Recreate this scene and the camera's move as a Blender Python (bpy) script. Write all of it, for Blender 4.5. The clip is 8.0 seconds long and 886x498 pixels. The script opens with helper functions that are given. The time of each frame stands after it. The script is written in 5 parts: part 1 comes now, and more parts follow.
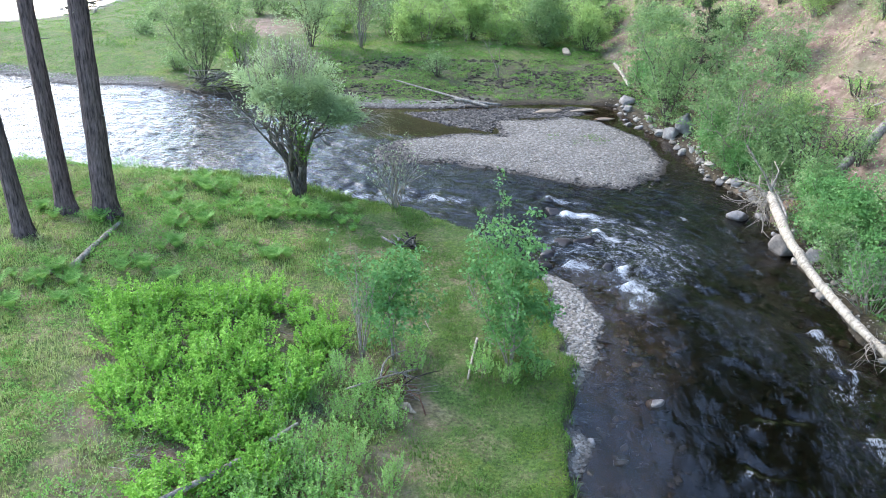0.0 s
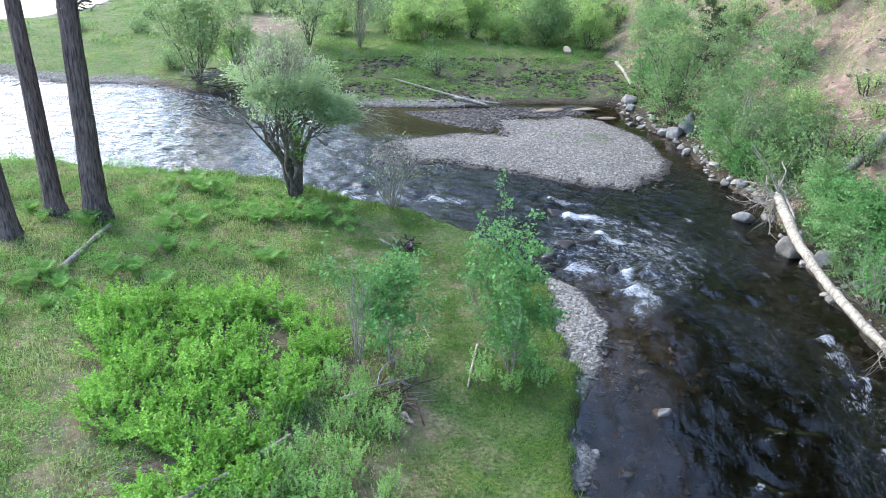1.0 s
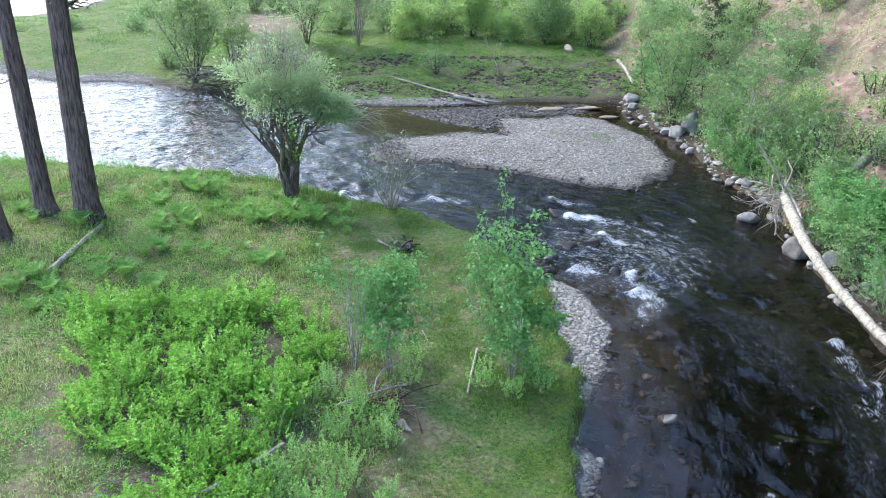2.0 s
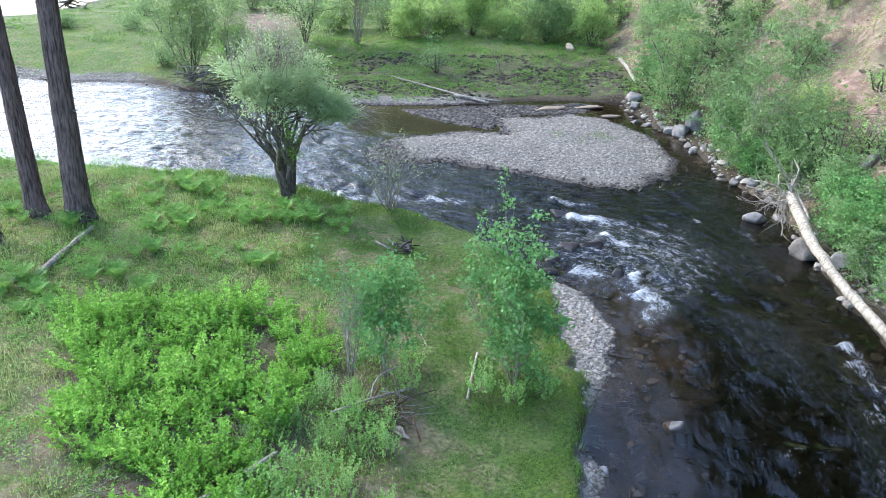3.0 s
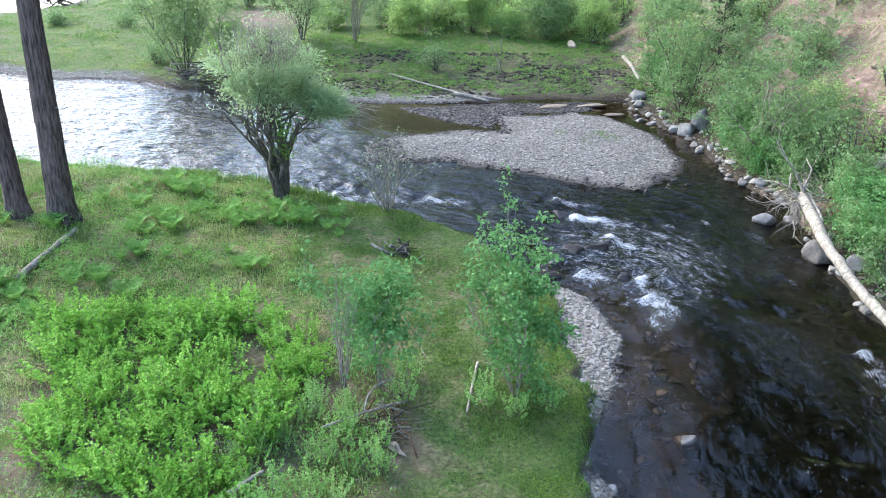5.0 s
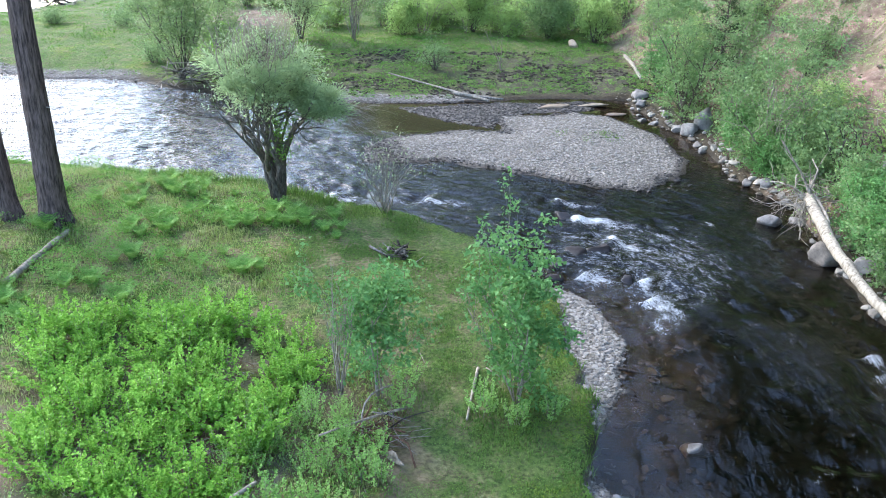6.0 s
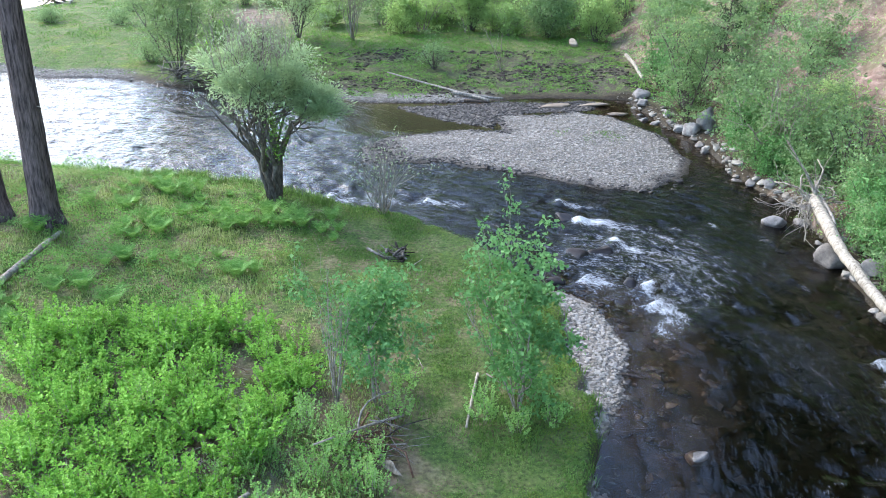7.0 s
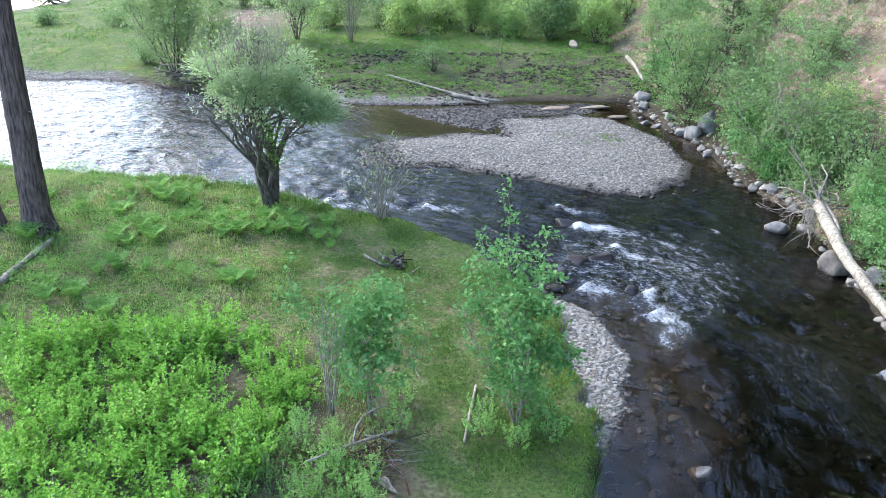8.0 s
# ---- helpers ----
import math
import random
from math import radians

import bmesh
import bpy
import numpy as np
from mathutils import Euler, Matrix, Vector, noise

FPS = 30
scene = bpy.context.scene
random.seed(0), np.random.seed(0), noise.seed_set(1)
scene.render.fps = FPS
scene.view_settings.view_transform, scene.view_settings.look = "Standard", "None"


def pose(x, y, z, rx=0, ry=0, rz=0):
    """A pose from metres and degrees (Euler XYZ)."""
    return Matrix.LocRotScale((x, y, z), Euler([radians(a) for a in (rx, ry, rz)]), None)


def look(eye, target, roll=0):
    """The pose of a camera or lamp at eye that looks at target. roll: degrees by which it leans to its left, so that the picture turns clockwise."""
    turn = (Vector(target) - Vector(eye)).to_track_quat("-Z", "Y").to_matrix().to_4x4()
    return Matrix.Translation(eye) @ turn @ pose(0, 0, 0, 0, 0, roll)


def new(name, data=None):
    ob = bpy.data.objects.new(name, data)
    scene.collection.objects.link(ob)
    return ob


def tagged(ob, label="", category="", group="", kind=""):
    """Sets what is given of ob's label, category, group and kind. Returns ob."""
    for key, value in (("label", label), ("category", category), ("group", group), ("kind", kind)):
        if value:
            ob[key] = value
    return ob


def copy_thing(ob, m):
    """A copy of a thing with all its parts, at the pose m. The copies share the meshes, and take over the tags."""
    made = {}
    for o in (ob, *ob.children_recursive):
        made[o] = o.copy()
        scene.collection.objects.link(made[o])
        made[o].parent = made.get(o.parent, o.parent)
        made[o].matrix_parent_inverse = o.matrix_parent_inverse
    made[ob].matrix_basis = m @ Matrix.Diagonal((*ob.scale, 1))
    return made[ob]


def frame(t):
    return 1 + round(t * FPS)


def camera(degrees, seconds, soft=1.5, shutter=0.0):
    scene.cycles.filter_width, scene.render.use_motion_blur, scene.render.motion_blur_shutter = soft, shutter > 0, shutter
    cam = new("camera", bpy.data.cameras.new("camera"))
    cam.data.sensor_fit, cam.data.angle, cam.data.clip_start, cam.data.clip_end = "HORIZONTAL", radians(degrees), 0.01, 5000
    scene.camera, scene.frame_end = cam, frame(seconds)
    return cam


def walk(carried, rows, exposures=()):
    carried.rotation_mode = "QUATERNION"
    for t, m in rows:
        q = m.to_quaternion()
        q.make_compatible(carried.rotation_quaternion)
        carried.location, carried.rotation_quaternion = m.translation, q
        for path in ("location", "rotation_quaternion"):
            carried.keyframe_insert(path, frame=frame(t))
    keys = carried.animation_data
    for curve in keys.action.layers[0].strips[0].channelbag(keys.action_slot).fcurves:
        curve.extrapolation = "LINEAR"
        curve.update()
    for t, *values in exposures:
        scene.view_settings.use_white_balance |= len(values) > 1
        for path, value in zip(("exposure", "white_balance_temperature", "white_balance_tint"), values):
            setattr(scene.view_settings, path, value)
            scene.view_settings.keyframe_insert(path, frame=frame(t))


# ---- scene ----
cam = camera(57.0, 8.0, 0.8)
PATH = [
    (0, (0.022, -0.921, 9.32), (0.167, 0.877, 8.455), 2.0),
    (0.5, (0.053, -0.655, 9.237), (0.198, 1.143, 8.371), 2.0),
    (1, (0.078, -0.407, 9.145), (0.223, 1.39, 8.28), 2.0),
    (1.5, (0.099, -0.19, 9.062), (0.245, 1.607, 8.196), 2.0),
    (3, (0.196, 0.412, 8.803), (0.339, 2.21, 7.939), 1.9),
    (3.5, (0.217, 0.608, 8.721), (0.361, 2.406, 7.857), 1.9),
    (4, (0.227, 0.792, 8.648), (0.37, 2.589, 7.783), 2.0),
    (4.5, (0.257, 0.975, 8.572), (0.4, 2.773, 7.708), 1.9),
    (6, (0.319, 1.5, 8.395), (0.462, 3.299, 7.532), 1.9),
    (6.5, (0.341, 1.669, 8.323), (0.484, 3.467, 7.46), 1.9),
    (7, (0.357, 1.837, 8.288), (0.501, 3.635, 7.425), 1.9),
    (7.5, (0.394, 2.007, 8.297), (0.537, 3.806, 7.434), 1.9),
    (8, (0.423, 2.158, 8.316), (0.566, 3.956, 7.452), 1.9),
]
walk(cam, [(t, look(eye, target, roll)) for t, eye, target, roll in PATH])

# ---- world, sun, exposure ----
world = bpy.data.worlds.new("world")
scene.world = world
world.use_nodes = True
wn = world.node_tree.nodes
sky = wn.new("ShaderNodeTexSky")
sky.sky_type = "NISHITA"
sky.sun_disc = False
sky.sun_elevation = radians(37)
sky.sun_rotation = radians(-48)
sky.air_density, sky.dust_density, sky.ozone_density, sky.altitude = 1.0, 2.1, 2.3, 900
wn["Background"].inputs["Strength"].default_value = 0.15
world.node_tree.links.new(sky.outputs[0], wn["Background"].inputs["Color"])
sun = new("sun", bpy.data.lights.new("sun", "SUN"))
sun.data.energy, sun.data.angle, sun.data.color = 0.88, radians(42), (1.0, 0.98, 0.95)
SUN_TO = Vector((-math.sin(radians(-48)), -math.cos(radians(-48)), -math.tan(radians(37))))
sun.matrix_world = look((-20, 0, 40), Vector((-20, 0, 40)) + SUN_TO)
scene.view_settings.exposure = 2.62

# ---- numeric helpers ----
TABLE = np.random.default_rng(3).random((256, 256))


def vnoise(x, y, size=1.0, seed=0):
    """Smooth lattice noise, 0 to 1."""
    x, y = np.asarray(x, float) / size + seed * 17.3, np.asarray(y, float) / size + seed * 9.1
    i, j = np.floor(x).astype(int), np.floor(y).astype(int)
    u, v = x - i, y - j
    u, v = u * u * (3 - 2 * u), v * v * (3 - 2 * v)
    a, b = TABLE[i % 256, j % 256], TABLE[(i + 1) % 256, j % 256]
    c, d = TABLE[i % 256, (j + 1) % 256], TABLE[(i + 1) % 256, (j + 1) % 256]
    return (a * (1 - u) + b * u) * (1 - v) + (c * (1 - u) + d * u) * v


def fractal(x, y, size, seed=0):
    return 0.55 * vnoise(x, y, size, seed) + 0.3 * vnoise(x, y, size * 0.47, seed + 1) + 0.15 * vnoise(x, y, size * 0.21, seed + 2)


def smooth(v, a, b):
    t = np.clip((v - a) / (b - a), 0, 1)
    return t * t * (3 - 2 * t)


def signed(x, y, poly):
    """Distance to the outline of a polygon, positive inside."""
    x, y = np.asarray(x, float), np.asarray(y, float)
    best, inside = np.full(x.shape, 1e9), np.zeros(x.shape, bool)
    for (ax, ay), (bx, by) in zip(poly, poly[1:] + poly[:1]):
        dx, dy = bx - ax, by - ay
        t = np.clip(((x - ax) * dx + (y - ay) * dy) / (dx * dx + dy * dy), 0, 1)
        best = np.minimum(best, np.hypot(x - ax - t * dx, y - ay - t * dy))
        if ay != by:
            inside ^= ((ay > y) != (by > y)) & (x < (y - ay) / (by - ay) * dx + ax)
    return np.where(inside, best, -best)


# ---- plan of the banks ----
LEFT_BANK = [(-300, 20), (-40, 25.5), (-20, 25.2), (-12, 24.3), (-8.4, 23.7), (-4.8, 23.2), (-3, 22.6), (-2, 21.9), (-0.9, 21.3), (0.4, 20.9),
             (1.3, 20.3), (1.9, 19.7), (2.6, 19), (3, 18.2), (3.6, 16.9), (3.9, 16.1), (3.86, 14.6), (3.8, 13.5), (3.85, 12.4), (3.6, 11.7),
             (3.3, 10.6), (3.2, 9.9), (3, 8.8), (2.9, 5), (2.5, -8), (2, -80), (-300, -80)]
OTHER_BANK = [(-16.9, 36.2), (-15.1, 35.3), (-13.2, 34.7), (-11.6, 34.7), (-9.2, 34.6), (-8.2, 33.4), (-6, 32.8), (-4.5, 32.2), (-2.7, 32), (-1.4, 32.1),
              (-0.6, 31.7), (1, 31.6), (2.8, 31.7), (4.7, 32.2), (7.7, 32.7), (9.8, 32.4), (9.95, 31.2), (10.1, 29.6), (10.9, 27.2), (10.8, 24.2),
              (11.2, 22.4), (11.7, 21.2), (11.1, 19), (10.9, 17.6), (10.6, 15.5), (10.5, 13.7), (10.6, 12.4), (10.8, 8), (10.4, 0), (10.5, -80),
              (300, -80), (300, 900), (-26, 900), (-24, 90), (-17.5, 60), (-18.6, 53), (-20.6, 50), (-23.5, 48), (-26, 45), (-24, 40), (-20, 37.3)]
ISLAND = [(4.5, 30), (7.3, 30.6), (8.6, 30.1), (9.6, 28), (9.85, 25.5), (9.2, 24.1), (7.6, 22.9), (5.9, 23.5), (3.8, 24.5), (2, 25.3), (0.6, 25.1),
          (-0.2, 25.3), (-0.3, 26.5), (0.6, 27.6), (2.6, 28.3), (4.4, 28.4)]
WET_BAR = [(0.5, 31.2), (4.5, 31.9), (8.4, 32.1), (8.2, 31), (4.5, 30.3), (4.1, 28.6), (2.4, 29.5)]
STRIP = [(3.6, 17), (4.1, 16.9), (4.6, 16.3), (4.83, 15.4), (4.8, 14.1), (4.5, 13.2), (4.05, 12.5), (3.75, 12), (3.4, 12.2)]
SPIT = [(3, 11), (3.4, 10.9), (3.62, 10.4), (3.25, 9.7), (2.9, 9.7)]
LITTER = [(-5.4, 8.2), (-5.6, 11.2), (-5.2, 13.8), (-1.2, 13.9), (0.9, 12.9), (1.0, 10.6), (0.2, 8)]
FOOT_Y, FOOT_X = [-80, 8, 15, 20, 24, 28, 33, 40, 50, 60, 100, 300], [13, 11.8, 11.6, 11.4, 11.6, 11.7, 11.2, 10.9, 11.6, 13.5, 20, 40]


def terrain(x, y):
    """Ground height and its cover: turf, gravel, soil, wet, mud."""
    x, y = np.asarray(x, float), np.asarray(y, float)
    wob = (fractal(x, y, 1.1, 5) - 0.5) * 0.45
    left, other = signed(x, y, LEFT_BANK) + wob * 0.5 + (vnoise(x, y, 0.36, 6) - 0.5) * 0.26, signed(x, y, OTHER_BANK) + wob
    isle, bar = signed(x, y, ISLAND) + wob, signed(x, y, WET_BAR) + wob
    strip, spit = signed(x, y, STRIP) + wob * 0.9, signed(x, y, SPIT) + wob * 0.9
    shore = np.maximum.reduce([left, other, isle, bar, strip, spit])
    bed = -0.12 - 0.42 * smooth(-shore, 0.1, 2.6) + (fractal(x, y, 0.8, 9) - 0.5) * 0.14
    bed = np.where(y > 28.2, np.maximum(bed, -0.22), bed)
    bump = (fractal(x, y, 0.9, 2) - 0.5) * 0.12 + (fractal(x, y, 4.0, 4) - 0.5) * 0.2
    h_left = -0.25 + 0.55 * smooth(left, -0.18, 0.14) + 0.05 * smooth(left, 0, 1.5) + 0.045 * np.clip(1.5 - x, 0, 12) * smooth(left, 0, 2) + bump * smooth(left, 0, 0.8)
    low = smooth(x, -9.5, -7) * (1 - smooth(x, 8.6, 10))
    h_other = -0.2 + (0.24 + 0.16 * smooth(x, 8.6, 10)) * smooth(other, -0.3, 0.25) + 0.07 * np.clip(other, 0, 6) + bump * smooth(other, 0.2, 1.5) * 1.3
    h_isle = -0.1 + 0.13 * smooth(isle, -0.5, 0.1) + 0.14 * smooth(isle, 0, 2.2) + (fractal(x, y, 0.5, 11) - 0.5) * 0.05
    h_bar = -0.06 + 0.09 * smooth(bar, -0.4, 0.3)
    h_strip = -0.08 + 0.14 * smooth(np.maximum(strip, spit), -0.3, 0.15) + 0.08 * smooth(strip, 0, 0.6)
    land = np.maximum(left, other)
    z = np.maximum.reduce([np.where(left > -0.6, h_left, -9), np.where(other > -0.8, h_other, -9), np.where(isle > -1, h_isle, -9), np.where(bar > -1, h_bar, -9),
                           np.where(np.maximum(strip, spit) > -0.6, h_strip, -9), bed])
    up = x - np.interp(y, FOOT_Y, FOOT_X) + (fractal(x, y, 3.0, 21) - 0.5) * 1.6
    rise = np.where(up > 0, 0.74 * (np.sqrt(np.clip(up, 0, None) ** 2 + 0.64) - 0.8), 0)
    # steeper above the part in view, to keep sky out of the river's reflections
    rise = rise + 1.1 * np.clip(rise - 7.5, 0, None)
    rise = 48 * (1 - np.exp(-rise / 48))
    rise = rise * (1 + 0.12 * (fractal(x, y, 2.2, 23) - 0.5)) + smooth(up, 0.2, 2) * (fractal(x, y, 0.7, 25) - 0.5) * 0.42
    # far_hill lies out of view, shaped for what the river mirrors
    far_hill = (0.2 + 0.6 * smooth(x, -8, 1)) * np.clip(y - 68 - 1.2 * np.clip(1 - x, 0, 400) + 8 * vnoise(x, y, 20, 31), 0, 60)
    z = z + np.where(other > 0, rise + far_hill, 0)
    # covers
    gravel = np.maximum.reduce([smooth(isle, -0.2, 0.1), smooth(strip, -0.2, 0.05), smooth(spit, -0.2, 0.05), smooth(bar, -0.3, 0.1)]) * (1 - smooth(left, -0.05, 0.12))
    shingle = smooth(other, -0.6, -0.1) * (1 - smooth(other, 0.9, 1.5)) * np.maximum(low * (1 - smooth(x, 3.5, 5)) * smooth(x, -3, -1.5), (1 - smooth(x, -10.5, -9)) * 0.9)
    gravel = np.maximum(gravel, shingle)
    soil = smooth(up, -0.4, 0.9)
    worn = (1 - smooth(np.hypot((x + 6.4) / 2.7, (y - 46.2) / 3.3) + wob, 0.7, 1.1)) * 0.95
    mud = smooth(other, 0.2, 0.9) * (1 - smooth(y, 37, 41)) * smooth(x, -7, -4) * (1 - soil) * (0.75 + 0.25 * smooth(x, 4, 7))
    # dark soil band along the left bank: its undercut is coloured in, not modelled
    mud = np.maximum(mud, smooth(left, -0.25, -0.12) * (1 - smooth(left, -0.01, 0.05)) * 0.9)
    litter = smooth(signed(x, y, LITTER) + wob * 2, -0.3, 0.5) * smooth(fractal(x, y, 0.7, 33), 0.3, 0.45)
    turf = np.maximum(smooth(left, -0.02, 0.16), smooth(other, 0.35, 1.0) * (1 - soil)) * (1 - gravel)
    soil = np.maximum(soil, worn)
    wet = np.maximum(1 - smooth(z, 0.0, 0.05), smooth(bar, -0.3, 0) * 0.85)
    wet = np.maximum(wet, smooth(isle, -0.3, 0.1) * (1 - smooth(x + (y - 25) * 0.4 + wob * 3, 0.4, 2.2)) * 0.9)
    wet = np.maximum(wet, smooth(isle, -0.3, 0.05) * (1 - smooth(isle, 0.05, 0.22)) * 0.8)
    soil = np.maximum(soil, litter * 0.8)
    return z, turf, gravel, soil, wet, mud, left, other, isle, up


def ground_z(x, y):
    return float(terrain(np.array([x]), np.array([y]))[0][0])


# ---- mesh helpers ----
def mesh_of(name, verts, faces, material, smooth_shade=False):
    """A mesh from arrays; all faces have the same number of corners."""
    verts, faces = np.asarray(verts, np.float32), np.asarray(faces, np.int32)
    k = faces.shape[1]
    me = bpy.data.meshes.new(name)
    me.vertices.add(len(verts))
    me.vertices.foreach_set("co", verts.ravel())
    me.loops.add(faces.size)
    me.loops.foreach_set("vertex_index", faces.ravel())
    me.polygons.add(len(faces))
    me.polygons.foreach_set("loop_start", np.arange(0, faces.size, k, dtype=np.int32))
    me.polygons.foreach_set("use_smooth", np.full(len(faces), smooth_shade))
    me.materials.append(material)
    me.update(calc_edges=True)
    me.validate()
    return me


def thing(name, label, category, at=(0, 0, 0), group="", kind="", mesh=None):
    ob = tagged(new(name, mesh), label, category, group, kind)
    ob.location = at
    return ob


def part(name, mesh, parent, label=""):
    ob = new(name, mesh)
    ob.parent = parent
    if label:
        ob["label"] = label
    return ob


def layer(me, name, values):
    me.attributes.new(name, "FLOAT", "POINT").data.foreach_set("value", np.asarray(values, np.float32))


def tubes(name, limbs, material, sides=6):
    """Tapered round limbs; each is (points, radii)."""
    vs, fs, n = [], [], 0
    for pts, radii in limbs:
        pts, radii = np.asarray(pts, float), np.asarray(radii, float)
        d = np.gradient(pts, axis=0)
        d /= np.linalg.norm(d, axis=1)[:, None] + 1e-9
        ref = np.where(np.abs(d[:, 2:3]) > 0.9, np.array([[1.0, 0, 0]]), np.array([[0, 0, 1.0]]))
        u = np.cross(d, ref)
        u /= np.linalg.norm(u, axis=1)[:, None] + 1e-9
        w = np.cross(d, u)
        k = sides if radii.max() > 0.02 else 4 if radii.max() > 0.008 else 3
        a = np.arange(k) * 2 * math.pi / k
        ring = pts[:, None] + radii[:, None, None] * (np.cos(a)[None, :, None] * u[:, None] + np.sin(a)[None, :, None] * w[:, None])
        m = len(pts)
        vs.append(ring.reshape(-1, 3))
        i = np.arange(m - 1)[:, None] * k + np.arange(k)[None] + n
        j = np.arange(m - 1)[:, None] * k + (np.arange(k)[None] + 1) % k + n
        fs.append(np.stack([i, j, j + k, i + k], -1).reshape(-1, 4))
        tip = n + m * k
        vs.append(np.array([pts[-1] + d[-1] * radii[-1] * 0.6, pts[0] - d[0] * radii[0] * 0.3]))
        top = (np.arange(k) + n + (m - 1) * k)
        fs.append(np.stack([top, np.roll(top, -1), np.full(k, tip), np.full(k, tip)], -1))
        low = np.arange(k) + n
        fs.append(np.stack([np.roll(low, -1), low, np.full(k, tip + 1), np.full(k, tip + 1)], -1))
        n = tip + 2
    me = bpy.data.meshes.new(name)
    faces = [tuple(dict.fromkeys(f)) for f in np.concatenate(fs).tolist()]
    me.from_pydata(np.concatenate(vs).tolist(), [], faces)
    me.polygons.foreach_set("use_smooth", np.full(len(faces), True))
    me.materials.append(material)
    return me


def leaf_mesh(name, centres, lengths, widths, material, rng, upward=0.5, axes=None):
    """Pointed leaves, each folded a little along its rib; axes: the way each one points, where it is given."""
    c = np.asarray(centres, float)
    n = len(c)
    nor = rng.normal(size=(n, 3)) + np.array([0, 0, upward * 2])
    nor /= np.linalg.norm(nor, axis=1)[:, None]
    ax = np.cross(nor, rng.normal(size=(n, 3))) if axes is None else np.asarray(axes, float) + rng.normal(size=(n, 3)) * 0.25
    ax /= np.linalg.norm(ax, axis=1)[:, None] + 1e-9
    if axes is not None:
        nor = nor - ax * (nor * ax).sum(1)[:, None]
        nor /= np.linalg.norm(nor, axis=1)[:, None] + 1e-9
    side = np.cross(nor, ax)
    ln, wd = np.asarray(lengths)[:, None] / 2, np.asarray(widths)[:, None] / 2
    fold = nor * wd * 0.35
    v = np.stack([c - ax * ln, c + side * wd + fold, c + ax * ln, c - side * wd + fold], 1).reshape(-1, 3)
    b = np.arange(n)[:, None] * 4
    f = np.concatenate([b + [0, 1, 2], b + [0, 2, 3]])
    return mesh_of(name, v, f, material)


def blade_mesh(name, roots, heights, widths, lean, material, rng):
    """Grass blades, each a bent pointed strip."""
    r = np.asarray(roots, float)
    n = len(r)
    a = rng.random(n) * 2 * math.pi
    side = np.stack([np.cos(a), np.sin(a), np.zeros(n)], 1)
    out = np.stack([-np.sin(a), np.cos(a), np.zeros(n)], 1)
    h, w = np.asarray(heights)[:, None], np.asarray(widths)[:, None] / 2
    k = (rng.random(n) * lean)[:, None]
    up = np.array([[0, 0, 1.0]])
    mid = r + up * h * 0.6 + out * h * k * 0.35
    v = np.stack([r - side * w - up * 0.03, r + side * w - up * 0.03, mid + side * w * 0.7, mid - side * w * 0.7, r + up * h * (1 - 0.3 * k) + out * h * k], 1).reshape(-1, 3)
    b = np.arange(n)[:, None] * 5
    f = np.concatenate([b + [0, 1, 2], b + [0, 2, 3], b + [3, 2, 4]])
    return mesh_of(name, v, f, material)


def grow(rng, p, d, length, r, level, limbs, tips, kids=4, up=0.25, wander=0.25, start=0.35, ratio=0.6, spread=0.8):
    """Branching limbs; tips gathers points along the finest ones."""
    n = 5 if level else 3
    pts, rad = [np.array(p, float)], [r]
    d = np.array(d, float)
    d /= np.linalg.norm(d)
    for i in range(n):
        d = d + rng.normal(size=3) * wander * 0.5 + np.array([0, 0, up * 0.3])
        d /= np.linalg.norm(d)
        pts.append(pts[-1] + d * length / n)
        rad.append(r * (1 - 0.75 * (i + 1) / n) if level == 0 else r * (1 - 0.5 * (i + 1) / n))
    limbs.append((pts, rad))
    if level == 0:
        for i in range(1, n + 1):
            tips.append(pts[i])
        return
    for c in range(kids):
        t = start + (1 - start) * (c + rng.random()) / kids
        i = min(int(t * n), n - 1)
        f = t * n - i
        q = pts[i] * (1 - f) + pts[i + 1] * f
        side = rng.normal(size=3)
        side -= d * side.dot(d)
        side /= np.linalg.norm(side) + 1e-9
        nd = d * (1 - spread * 0.5) + side * spread + np.array([0, 0, up])
        grow(rng, q, nd, length * ratio * (0.75 + 0.5 * rng.random()), max(rad[i] * 0.55, 0.003), level - 1, limbs, tips, kids, up, wander, start, ratio, spread)


